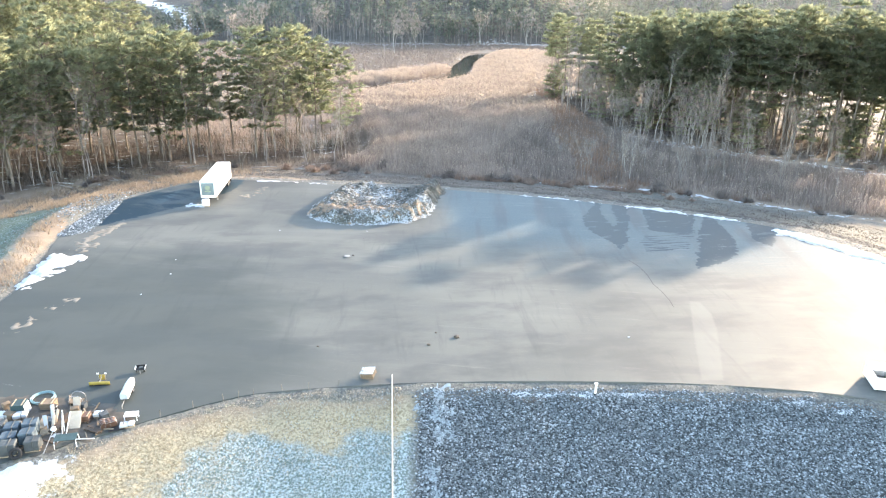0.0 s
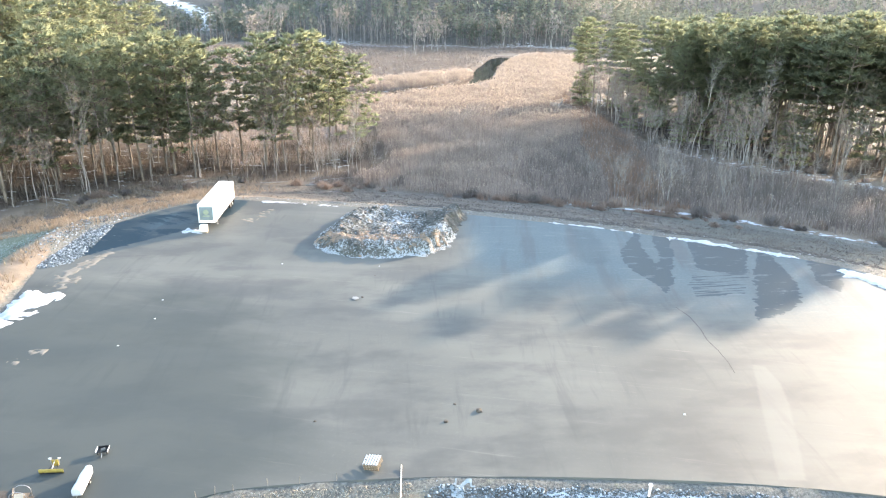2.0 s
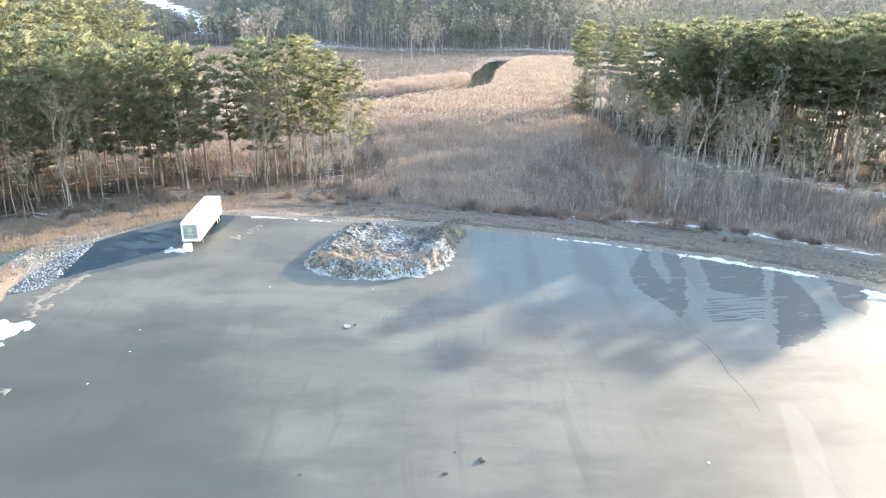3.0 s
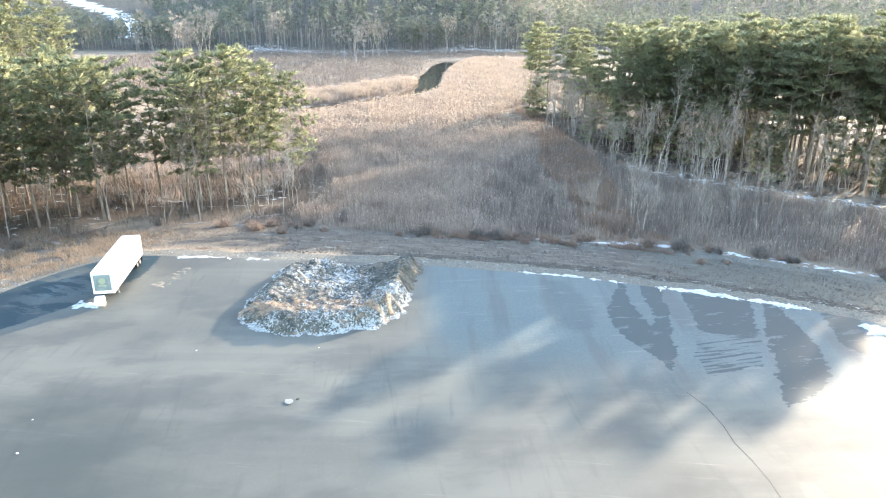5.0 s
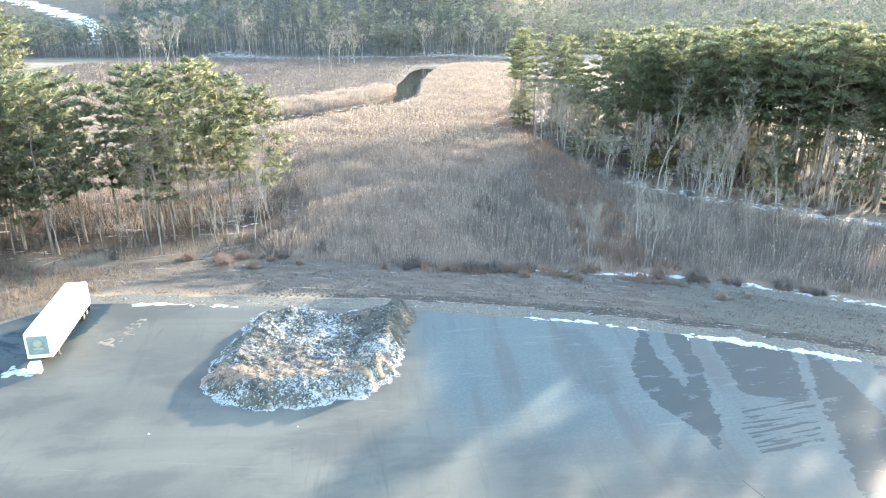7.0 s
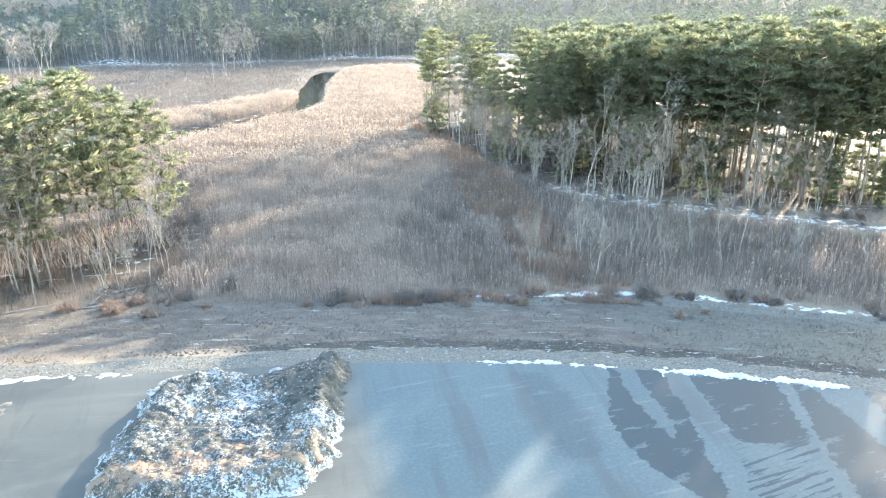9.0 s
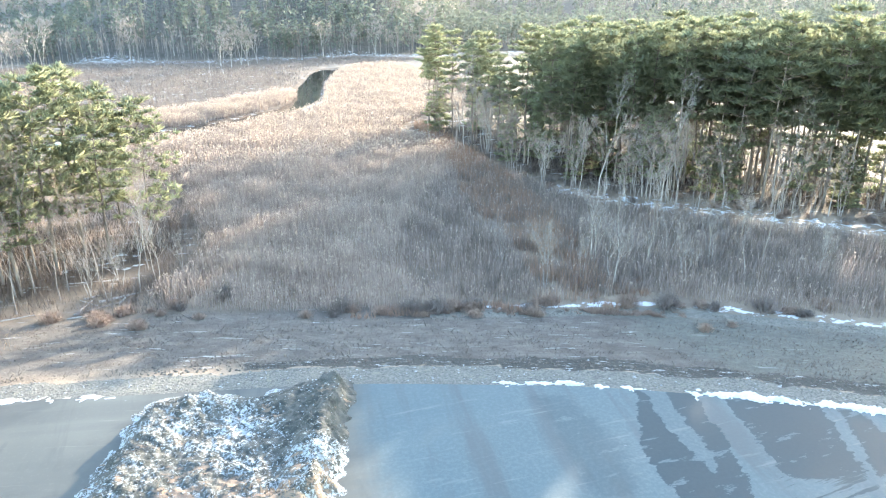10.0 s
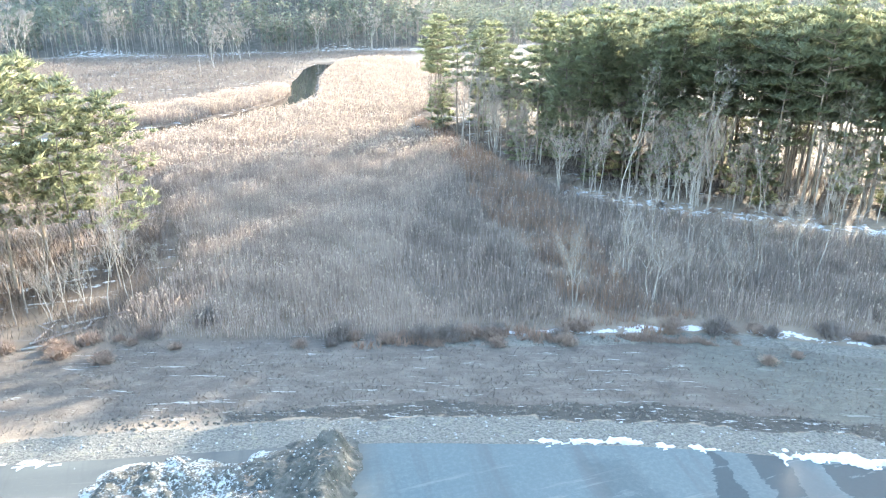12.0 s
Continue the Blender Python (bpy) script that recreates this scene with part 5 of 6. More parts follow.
def mound_height(x, y):
    d = -gap(MOUND_EDGE, x, y) + 0.45 * wobble(x, y, 1.7, 4.0) + 0.35 * grain(x, y, 0.8, 5.0)
    h = 0.9 * smooth(d, 0, 2.2)
    h += 1.15 * np.exp(-(gap(MOUND_RIDGE, x, y, False) / 2.1) ** 2) * smooth(d, 0, 2)
    h += 0.75 * np.exp(-(gap(MOUND_RIM, x, y, False) / 2.0) ** 2) * smooth(d, 0, 2)
    h -= 0.45 * np.exp(-(np.hypot(x + 9, (y - 121) * 0.8) / 4.0) ** 2)
    h += (0.22 * grain(x, y, 1.5, 3.0) + 0.16 * grain(x, y, 0.7, 1.0) + 0.14 * grain(x, y, 0.36, 2.0)) * smooth(d, 0.1, 1.2)
    return np.where(d > 0, np.maximum(h, 0.02), -0.05)


mound = thing("soil_mound", Matrix.Translation((-10, 117, 0)), "low mound of frozen dark soil crusted with snow on the ice", "soil mound")
me, x, y = sheet("soil", np.linspace(-24, 4, 150), np.linspace(104, 131, 145), mound_height)
bm = bmesh.new()
bm.from_mesh(me)
bmesh.ops.delete(bm, geom=[f for f in bm.faces if all(v.co.z < 0 for v in f.verts)], context="FACES")
bmesh.ops.translate(bm, verts=bm.verts[:], vec=(10, -117, 0))
n = Nodes("frozen_soil", 0.9, 0.0, 0.25)
soil = n.mix(n.step(n.noise(1.1, 6, 0.7), 0.35, 0.65), (0.035, 0.04, 0.038), (0.105, 0.102, 0.092))
# strawy litter along the near rim, a bare brushy back on the far ridge
rim = n.maths("MULTIPLY", n.step(n.axis(1), 108.0, 109.5), n.maths("SUBTRACT", 1.0, n.step(n.axis(1), 112.0, 114.5)))
straw = n.step(n.maths("ADD", n.noise(1.7, 6, 0.7, (1.6, 0.8, 1)), n.maths("MULTIPLY", rim, 0.13)), 0.59, 0.66)
soil = n.mix(n.maths("MULTIPLY", straw, 0.8), soil, (0.25, 0.178, 0.132))
dark_back = n.maths("MULTIPLY", n.step(n.axis(0), -7.0, -4.0), n.step(n.axis(1), 115.0, 120.0))
cover = n.maths("ADD", n.noise(0.3, 5, 0.75, (1, 1, 1), 0, 0.5), n.maths("MULTIPLY", n.step(n.noise(4.0, 4), 0.40, 0.62), 0.10))
cover = n.maths("SUBTRACT", cover, n.maths("MULTIPLY", dark_back, 0.16))
cover = n.maths("SUBTRACT", cover, n.maths("MULTIPLY", straw, 0.085))
low = n.maths("SUBTRACT", 1.0, n.step(n.axis(2), 0.08, 0.32))
cover = n.maths("ADD", cover, n.maths("MULTIPLY", low, 0.07))
n.colour(n.mix(n.maths("MULTIPLY", n.step(cover, 0.545, 0.645), 0.85), soil, (0.38, 0.41, 0.43)))
n.bump(n.noise(0.35, 5, 0.7), 0.15)
heap = part("soil", bm, n.m, mound, "dark soil under patchy snow")
for f in heap.data.polygons:
    f.use_smooth = True
g = np.random.default_rng(31)
x, y = g.uniform(-23, 3, 4200), g.uniform(105, 129, 4200)
ok = (gap(MOUND_EDGE, x, y) < -0.5)
x, y = x[ok], y[ok]
z = mound_height(x, y)
keep = g.random(len(x)) < 0.35 + 0.65 * (z > 1.0)
x, y, z = x[keep], y[keep], z[keep]
rubble("clod", x + 10, y - 117, z + 0.03, g.uniform(0.10, 0.27, len(x)), 6, CLOD, "", "", mound)
st = (g.random(len(x)) < 0.8) & (wobble(x, y, 2.1, 1.0) > 0.25) & (y < 114) & (y > 108.5)
blades("straw", x[st] + 10, y[st] - 117, z[st], g.uniform(0.15, 0.5, st.sum()), g.uniform(0.1, 0.25, st.sum()), 0.2, 0, 0.6, 14, (BERM_GRASS,), "", "").parent = mound


# ---- snow left lying ----
def snow_patch(outline, thick, label, seed, mat=None, name="snow_patch", rag=1.0):
    """A thin lumpy sheet of old snow with an uneven edge."""
    p = bounds(outline, 5)
    r = np.random.default_rng(seed)
    p = p + r.normal(0, 0.24 * rag, p.shape)
    lo, hi = p.min(0) - 0.3, p.max(0) + 0.3
    step = 0.3 if (hi - lo).max() < 12 else 0.45

    def height(x, y):
        d = -gap(p, x, y) + rag * (0.42 * wobble(x, y, 1.1, seed) + 0.26 * wobble(x, y, 0.45, seed))
        base = np.where(gap(LOT_EDGE, x, y) < 0, 0.0, np.maximum(land(x, y), -9))
        return base + np.where(d > 0, 0.03 + thick * smooth(d, 0, 0.7) * (1 + 0.5 * wobble(x, y, 0.9, seed + 1)), -0.12)

    me, x, y = sheet("snow", np.arange(lo[0], hi[0], step), np.arange(lo[1], hi[1], step), height)
    bm = bmesh.new()
    bm.from_mesh(me)
    z = height(x, y)
    d = -gap(p, x, y) + rag * (0.42 * wobble(x, y, 1.1, seed) + 0.26 * wobble(x, y, 0.45, seed))
    bm.verts.ensure_lookup_table()
    off = set(np.nonzero(d <= 0)[0].tolist())
    bmesh.ops.delete(bm, geom=[f for f in bm.faces if all(v.index in off for v in f.verts)], context="FACES")
    ob = part(name, bm, mat or SNOW_MAT)
    for f in ob.data.polygons:
        f.use_smooth = True
    return tagged(ob, label, name.replace("_", " "), name.replace("_", " ") + "es")


snow_patch([(-52.6, 80), (-51, 79.8), (-50.3, 84), (-49.2, 89.5), (-51, 91), (-54.5, 90.8), (-53, 86)], 0.25, "white patch of old snow at the edge of the lot", 1, rag=1.9)
snow_patch([(32.6, 117.2), (36, 115.8), (39.8, 114), (43, 112.6), (42.5, 114), (39.5, 115.9), (36.4, 117.4), (33.4, 118.2)], 0.3, "long ridge of snow along the gravel bank", 2)
snow_patch([(43.6, 112.3), (46, 111.1), (49.4, 109.5), (49.4, 110.8), (47, 112.4), (44.2, 113.5)], 0.35, "thick white snow ridge along the gravel bank", 3)
snow_patch([(15.5, 123.6), (19, 122.6), (23.3, 121.6), (22.8, 122.7), (19, 123.6), (16, 124.4)], 0.2, "ragged strip of snow along the gravel bank", 4)
snow_patch([(25, 120.6), (29.5, 118.8), (29.2, 119.6), (25.5, 121.3)], 0.15, "ragged strip of snow along the gravel bank", 5)
snow_patch([(53.5, 103.5), (56, 99.5), (59, 96), (63.0, 91), (65.0, 91.5), (62, 97.5), (58, 102.5), (54.5, 105.5)], 0.2, "broad sunlit sheet of snow at the corner of the lot", 6)
snow_patch([(-43.2, 114.8), (-41, 114.2), (-39.6, 114.6), (-39.5, 116.2), (-41.5, 116.4), (-43, 116)], 0.1, "trodden snow in front of the trailer", 7)
snow_patch([(-35, 131.6), (-28, 131), (-22, 130), (-22, 130.8), (-28, 132.2), (-34.6, 132.8)], 0.12, "thin strip of snow below the bank", 8)
snow_patch([(-0.6, 56.2), (0.6, 56.4), (1.6, 54.8), (1.4, 52.6), (0.6, 51.8), (-0.2, 53.4), (-0.9, 54.8)], 0.0, "thin frosty snow among the stones of the slope", 9, FROST, rag=2.8)
snow_patch([(-0.5, 49.0), (0.3, 48.6), (1.0, 46.8), (1.2, 45.6), (0.6, 45.6), (0.0, 47.2)], 0.0, "thin frosty snow among the stones of the slope", 10, FROST, rag=2.0)

for k, (x, y, a, b) in enumerate([(-50.6, 103, 0.9, 3.3), (-51.7, 98.5, 0.9, 2.6), (-51.2, 95, 1.4, 1.6), (-50.0, 94, 0.5, 1.4), (-46.2, 69.5, 0.5, 1.6), (-44.5, 75, 0.4, 1.5), (-50, 60, 0.8, 3.0), (-33.5, 123.5, 0.7, 1.2), (-32.6, 126, 0.6, 1.0), (-34.4, 121, 0.5, 0.9)]):
    t = radians(-10 if k < 3 else -20)
    ring_ = [(x + a * math.cos(s) * math.cos(t) - b * math.sin(s) * math.sin(t), y + a * math.cos(s) * math.sin(t) + b * math.sin(s) * math.cos(t)) for s in (math.pi * i / 4 for i in range(8))]
    snow_patch(ring_, 0.03, "thin smear of frosty sand on the lot", 20 + k, SAND, "sand_patch", 1.5)

# the seam in the ice of the open lot
seam = thing("ice_seam", Matrix.Identity(4), "thin dark seam in the ice of the lot", "ice seam")
bm = bmesh.new()
line = [(26.9, 91.4), (27.8, 88.8), (28.1, 85.5), (28.0, 82.9), (28.4, 80.5), (28.6, 77.9), (28.5, 75.8)]
for (x0, y0), (x1, y1) in zip(line[:-1], line[1:]):
    block(bm, 0.09, math.hypot(x1 - x0, y1 - y0) + 0.1, 0.006, ((x0 + x1) / 2, (y0 + y1) / 2, 0.002), (0, 0, math.degrees(math.atan2(x0 - x1, y1 - y0))))
part("seam", bm, plain("dark_seam", (0.04, 0.042, 0.042), 0.7), seam)

# ---- the white box trailer ----
WHITE_PAINT = plain("white_trailer_paint", (0.80, 0.80, 0.79), 0.35, 0.0, 0.06, 2.5, 0.5)
TEAL_PANEL = plain("dark_teal_panel", (0.19, 0.235, 0.245), 0.4, 0.0, 0.3, 1.0)
FADED = plain("faded_green_paint", (0.29, 0.325, 0.235), 0.5, 0.0, 0.2, 0.4)
YELLOW = plain("yellow_paint", (0.42, 0.30, 0.07), 0.5, 0.0, 0.3, 0.5)
BLACK = plain("black_steel", (0.03, 0.03, 0.032), 0.6, 0.3, 0.3, 0.5)
RUBBER = plain("tyre_rubber", (0.022, 0.022, 0.024), 0.85, 0.0, 0.3, 0.4)
STEEL = plain("grey_steel", (0.36, 0.36, 0.37), 0.45, 0.7, 0.25, 0.5)
WHITE_PLASTIC = plain("white_plastic", (0.75, 0.76, 0.76), 0.5, 0.0, 0.12, 0.8)


def wheel(parent, x, y, r=0.5, w=0.26):
    bm = bmesh.new()
    rod(bm, (x - w / 2, y, r), (x + w / 2, y, r), r, sides=20)
    bmesh.ops.bevel(bm, geom=[e for e in bm.edges if e.calc_face_angle(0) > 1], offset=0.05, segments=2, affect="EDGES")
    t = part("wheel", bm, RUBBER, parent)
    part("rim", rodded((x - w / 2 - 0.02, y, r), (x + w / 2 + 0.02, y, r), r * 0.52, sides=16), STEEL, t, "pale steel rim")


def box_trailer():
    L, W, B, T = 14.3, 2.55, 1.15, 4.1
    t = thing("semi_trailer", pose(-40.35, 123.2, 0.0, 0, 0, 5.2), "long white box trailer parked on the icy lot", "semi trailer")
    part("body", boxed(W, L, T - B - 0.05, (0, 0, B), bevel=0.07), WHITE_PAINT, t)
    part("roof", boxed(W - 0.1, L - 0.1, 0.06, (0, 0, T - 0.05), bevel=0.02), WHITE_PAINT, t)
    bm = bmesh.new()
    block(bm, W - 0.5, 0.04, 2.15, (0, -L / 2 - 0.02, B + 0.45))
    nose = part("front_panel", bm, TEAL_PANEL, t, "dark teal front panel")
    bm = bmesh.new()
    rod(bm, (0, -L / 2 - 0.04, B + 1.75), (0, -L / 2 - 0.06, B + 1.75), 0.42, sides=20)
    block(bm, 1.0, 0.02, 0.16, (0, -L / 2 - 0.05, B + 1.05))
    part("emblem", bm, FADED, nose, "faded yellow-green emblem")
    for s in (-1, 1):
        bm = bmesh.new()
        block(bm, 0.06, L - 0.1, 0.14, (s * (W / 2 + 0.005), 0, B - 0.02), bevel=0.01)
        part("side_rail", bm, STEEL, t, "grey lower rail")
        bm = bmesh.new()
        for k in range(22):
            block(bm, 0.02, 0.05, T - B - 0.35, (s * (W / 2 + 0.008), -L / 2 + 0.5 + k * 0.63, B + 0.16))
        part("rivet_strip", bm, WHITE_PAINT, t)
        bm = bmesh.new()
        block(bm, 0.12, 0.14, 1.1, (s * 0.85, -L / 2 + 2.9, 0.05))
        block(bm, 0.3, 0.3, 0.05, (s * 0.85, -L / 2 + 2.9, 0.0))
        part("landing_leg", bm, STEEL, t)
        for y in (L / 2 - 2.6, L / 2 - 1.35):
            wheel(t, s * (W / 2 - 0.3), y)
        part("mudflap", boxed(0.6, 0.02, 0.6, (s * (W / 2 - 0.32), L / 2 - 0.6, 0.35)), RUBBER, t)
    part("chassis_rail", boxed(0.9, L - 0.6, 0.28, (0, 0, B - 0.3)), BLACK, t)
    for y in (L / 2 - 2.6, L / 2 - 1.35):
        part("axle", rodded((-1, y, 0.5), (1, y, 0.5), 0.07), BLACK, t)
    part("rear_bumper", boxed(2.2, 0.1, 0.12, (0, L / 2 - 0.1, 0.5)), BLACK, t)
    return t


box_trailer()
ibc = thing("storage_tank", pose(-39.9, 115.0, 0.0, 0, 0, 8), "white plastic tank standing under the nose of the trailer", "tank")
part("tank", boxed(1.15, 1.0, 1.1, (0, 0, 0.1), bevel=0.12), WHITE_PLASTIC, ibc)
part("cap", rodded((0, 0, 1.18), (0, 0, 1.28), 0.2, sides=14), WHITE_PLASTIC, ibc)
part("pallet", boxed(1.2, 1.05, 0.11), plain("pallet_wood", (0.34, 0.26, 0.18), 0.8), ibc)


# ---- yard at the near corner ----
WOOD = plain("weathered_wood", (0.36, 0.28, 0.20), 0.8, 0.0, 0.3, 0.7)
BOARD = plain("beige_board", (0.50, 0.42, 0.34), 0.8, 0.0, 0.2, 0.8)
TEAL = plain("teal_paint", (0.04, 0.075, 0.08), 0.65, 0.0, 0.3, 0.8)
TARP = plain("frosted_blue_tarp", (0.075, 0.105, 0.13), 0.7, 0.0, 0.35, 0.7)
GREY_TARP = plain("grey_tarp", (0.075, 0.085, 0.09), 0.75, 0.0, 0.35, 0.7)
WHITE_COVER = plain("white_cover", (0.52, 0.54, 0.56), 0.7, 0.0, 0.12, 0.9)
HOSE = plain("pale_blue_hose", (0.20, 0.33, 0.36), 0.45, 0.0, 0.2, 0.4)
RUST_STEEL = plain("rusty_steel", (0.13, 0.07, 0.048), 0.8, 0.2, 0.4, 0.4)
BROWN = plain("brown_boards", (0.20, 0.145, 0.10), 0.8, 0.0, 0.3, 0.6)


DARK_WOOD = plain("dark_wet_planks", (0.085, 0.062, 0.048), 0.8, 0.0, 0.35, 0.5)
RUST_WOOD = plain("rust_brown_boards", (0.17, 0.105, 0.08), 0.8, 0.0, 0.3, 0.4)
MUD = plain("trodden_mud", (0.085, 0.075, 0.064), 0.75, 0.0, 0.45, 1.2)


def crumple(bm, amount, size, seed):
    for v in bm.verts:
        v.co += Vector(noise.noise_vector(v.co / size + Vector((seed, seed * 2.0, 0)))) * amount
    return bm


def yard_cart():
    t = thing("utility_cart", pose(-29.0, 59.8, 0, 0, 0, 12) @ Matrix.Scale(0.56, 4), "small flat utility cart with white sides and dark deck", "cart")
    part("deck", boxed(1.5, 1.2, 0.08, (0, 0, 0.5), bevel=0.01), BLACK, t, "dark deck")
    for s in (-1, 1):
        part("side_board", boxed(0.06, 1.25, 0.35, (s * 0.76, 0, 0.52), (0, s * 14, 0), 0.01), WHITE_PLASTIC, t, "white side board")
        wheel(t, s * 0.66, -0.25, 0.26, 0.14)
    part("headboard", boxed(1.5, 0.06, 0.4, (0, 0.6, 0.55), (12, 0, 0)), BLACK, t)
    part("load", crumple(boxed(0.6, 0.5, 0.3, (0.1, -0.1, 0.58), (0, 0, 20), 0.05), 0.05, 0.3, 2), GREY_TARP, t, "grey bundle")
    part("drawbar", rodded((0, -0.6, 0.45), (0.1, -1.3, 0.15), 0.04), STEEL, t)


def yard_plow():
    t = thing("snow_plow", pose(-31.8, 57.2, 0, 0, 0, 6) @ Matrix.Scale(0.7, 4), "yellow snow plow blade with its hitch frame on the ice", "snow plow")
    bm = bmesh.new()
    n = 8
    rows = []
    for i in range(n + 1):
        a = -0.9 + 1.6 * i / n
        rows.append([bm.verts.new((x, -0.28 * math.cos(a) + d, 0.36 + 0.36 * math.sin(a))) for d in (0, 0.035) for x in (-1.35, 1.35)])
    for a, b in zip(rows[:-1], rows[1:]):
        bm.faces.new((a[0], a[1], b[1], b[0]))
        bm.faces.new((a[2], b[2], b[3], a[3]))
        bm.faces.new((a[0], b[0], b[2], a[2]))
        bm.faces.new((a[1], a[3], b[3], b[1]))
    bm.faces.new((rows[-1][0], rows[-1][1], rows[-1][3], rows[-1][2]))
    part("blade", bm, YELLOW, t)
    part("cutting_edge", boxed(2.7, 0.03, 0.14, (0, -0.2, 0)), BLACK, t)
    for s in (-1, 1):
        part("push_arm", rodded((s * 0.5, -0.15, 0.3), (s * 0.28, 1.0, 0.35), 0.05), BLACK, t)
        part("lamp_post", rodded((s * 0.42, 0.9, 0.35), (s * 0.5, 0.95, 1.15), 0.035), STEEL, t)
        part("lamp", boxed(0.28, 0.16, 0.18, (s * 0.5, 0.95, 1.1), bevel=0.04), WHITE_PLASTIC, t, "pale plow lamp")
    part("tower", boxed(0.7, 0.1, 0.8, (0, 0.95, 0.2), bevel=0.02), YELLOW, t)
    part("ram", rodded((0, 0.9, 0.9), (0, 0.0, 0.5), 0.05), STEEL, t)


def yard_boat():
    t = thing("covered_trailer", pose(-28.5, 55.7, 0, 0, 0, 9) @ Matrix.Diagonal((0.5, 0.82, 0.55, 1)), "small trailer with a load under a white shrink-wrapped cover", "trailer")
    bm = bmesh.new()
    block(bm, 1.5, 3.6, 1.0, (0, 0, 0.45), bevel=0.2)
    bmesh.ops.subdivide_edges(bm, edges=bm.edges[:], cuts=2, use_grid_fill=True)
    for v in bm.verts:
        k = 1 - 0.35 * max(0, v.co.y / 1.8) ** 2
        v.co.x *= k
        if v.co.z > 0.9:
            v.co.z += 0.25 * (1 - abs(v.co.x) / 0.75)
    crumple(bm, 0.06, 0.5, 4)
    part("cover", bm, WHITE_COVER, t)
    part("chassis", boxed(1.1, 3.2, 0.1, (0, 0, 0.38)), STEEL, t)
    part("drawbar", rodded((0, -1.6, 0.42), (0.15, -3.2, 0.42), 0.05), STEEL, t)
    part("jack", rodded((0.15, -3.1, 0.0), (0.15, -3.1, 0.75), 0.04), STEEL, t)
    for s in (-1, 1):
        wheel(t, s * 0.7, 0.3, 0.3, 0.18)
    part("strap", boxed(1.56, 0.05, 1.1, (0, -0.6, 0.42)), BLACK, t)


def crate(x, y, turn, sx, sy, sz, label, body, lid):
    t = thing("crate", pose(x, y, 0, 0, 0, turn), label, "crate", "crates in the yard")
    part("box", boxed(sx, sy, sz, (0, 0, 0.1), bevel=0.02), body, t)
    for s in (-1, 0, 1):
        part("runner", boxed(sx, 0.1, 0.1, (0, s * sy * 0.42, 0)), WOOD, t)
    part("lid", boxed(sx + 0.06, sy + 0.06, 0.06, (0, 0, sz + 0.1), bevel=0.01), lid, t)
    for s in (-1, 1):
        part("batten", boxed(0.08, sy + 0.08, 0.05, (s * sx * 0.35, 0, sz + 0.16)), WOOD, t)


def tarp_stack(x, y, turn, sx, sy, sz, mat, label, seed):
    t = thing("pallet_stack", pose(x, y, 0, 0, 0, turn), label, "pallet stack", "covered stacks in the yard")
    for k in range(3):
        part("skid", boxed(sx, 0.1, 0.12, (0, (k - 1) * sy * 0.42, 0)), WOOD, t)
    bm = boxed(sx, sy, sz, (0, 0, 0.12), bevel=0.07)
    bmesh.ops.subdivide_edges(bm, edges=bm.edges[:], cuts=2, use_grid_fill=True)
    part("tarp", crumple(bm, 0.08, 0.45, seed), mat, t)
    part("cord", boxed(0.03, sy + 0.12, sz + 0.08, (sx * 0.1, 0, 0.1), bevel=0.01), GREY_TARP, t)


def plank_stack(x, y, turn, length, rows_, cols, label, mat, seed):
    r = random.Random(seed)
    t = thing("lumber_stack", pose(x, y, 0, 0, 0, turn), label, "lumber stack", "lumber in the yard")
    for s in (-1, 1):
        part("bearer", boxed(cols * 0.2, 0.1, 0.1, (0, s * length * 0.33, 0)), WOOD, t)
    for i in range(rows_):
        for j in range(cols):
            part("plank", boxed(0.18, length * r.uniform(0.9, 1.05), 0.06, ((j - (cols - 1) / 2) * 0.2 + r.uniform(-0.02, 0.02), r.uniform(-0.1, 0.1), 0.1 + i * 0.065), (0, 0, r.uniform(-2, 2))), mat, t)


def leaning_board(x, y, turn, w, h, tilt, mat, label):
    t = thing("board", pose(x, y, 0.02, 0, 0, turn), label, "board", "boards in the yard")
    part("panel", boxed(w, 0.05, h, (0, 0, 0), (tilt, 0, 0), 0.01), mat, t)
    for s in (-1, 1):
        part("batten", boxed(0.07, 0.05, h * 0.96, (s * w * 0.36, 0.05, 0.01), (tilt, 0, 0)), WOOD, t)


def rack(x, y, turn):
    t = thing("pipe_rack", pose(x, y, 0, 0, 0, turn) @ Matrix.Diagonal((0.8, 0.9, 0.72, 1)), "open black steel rack with curved hoops", "rack")
    for s in (-1, 1):
        bm = bmesh.new()
        pts = [Vector((0.75 * math.cos(a), s * 0.45, 0.75 + 0.65 * math.sin(a))) for a in (math.pi * k / 8 for k in range(9))]
        pts = [Vector((0.75, s * 0.45, 0))] + pts + [Vector((-0.75, s * 0.45, 0))]
        for a, b in zip(pts[:-1], pts[1:]):
            rod(bm, a, b, 0.035, sides=6)
        part("hoop", bm, STEEL, t)
    for xx in (-0.75, 0.75):
        part("rail", rodded((xx, -0.45, 0.4), (xx, 0.45, 0.4), 0.03, sides=6), BLACK, t)
    part("shelf", boxed(1.5, 0.9, 0.04, (0, 0, 0.36)), BROWN, t)


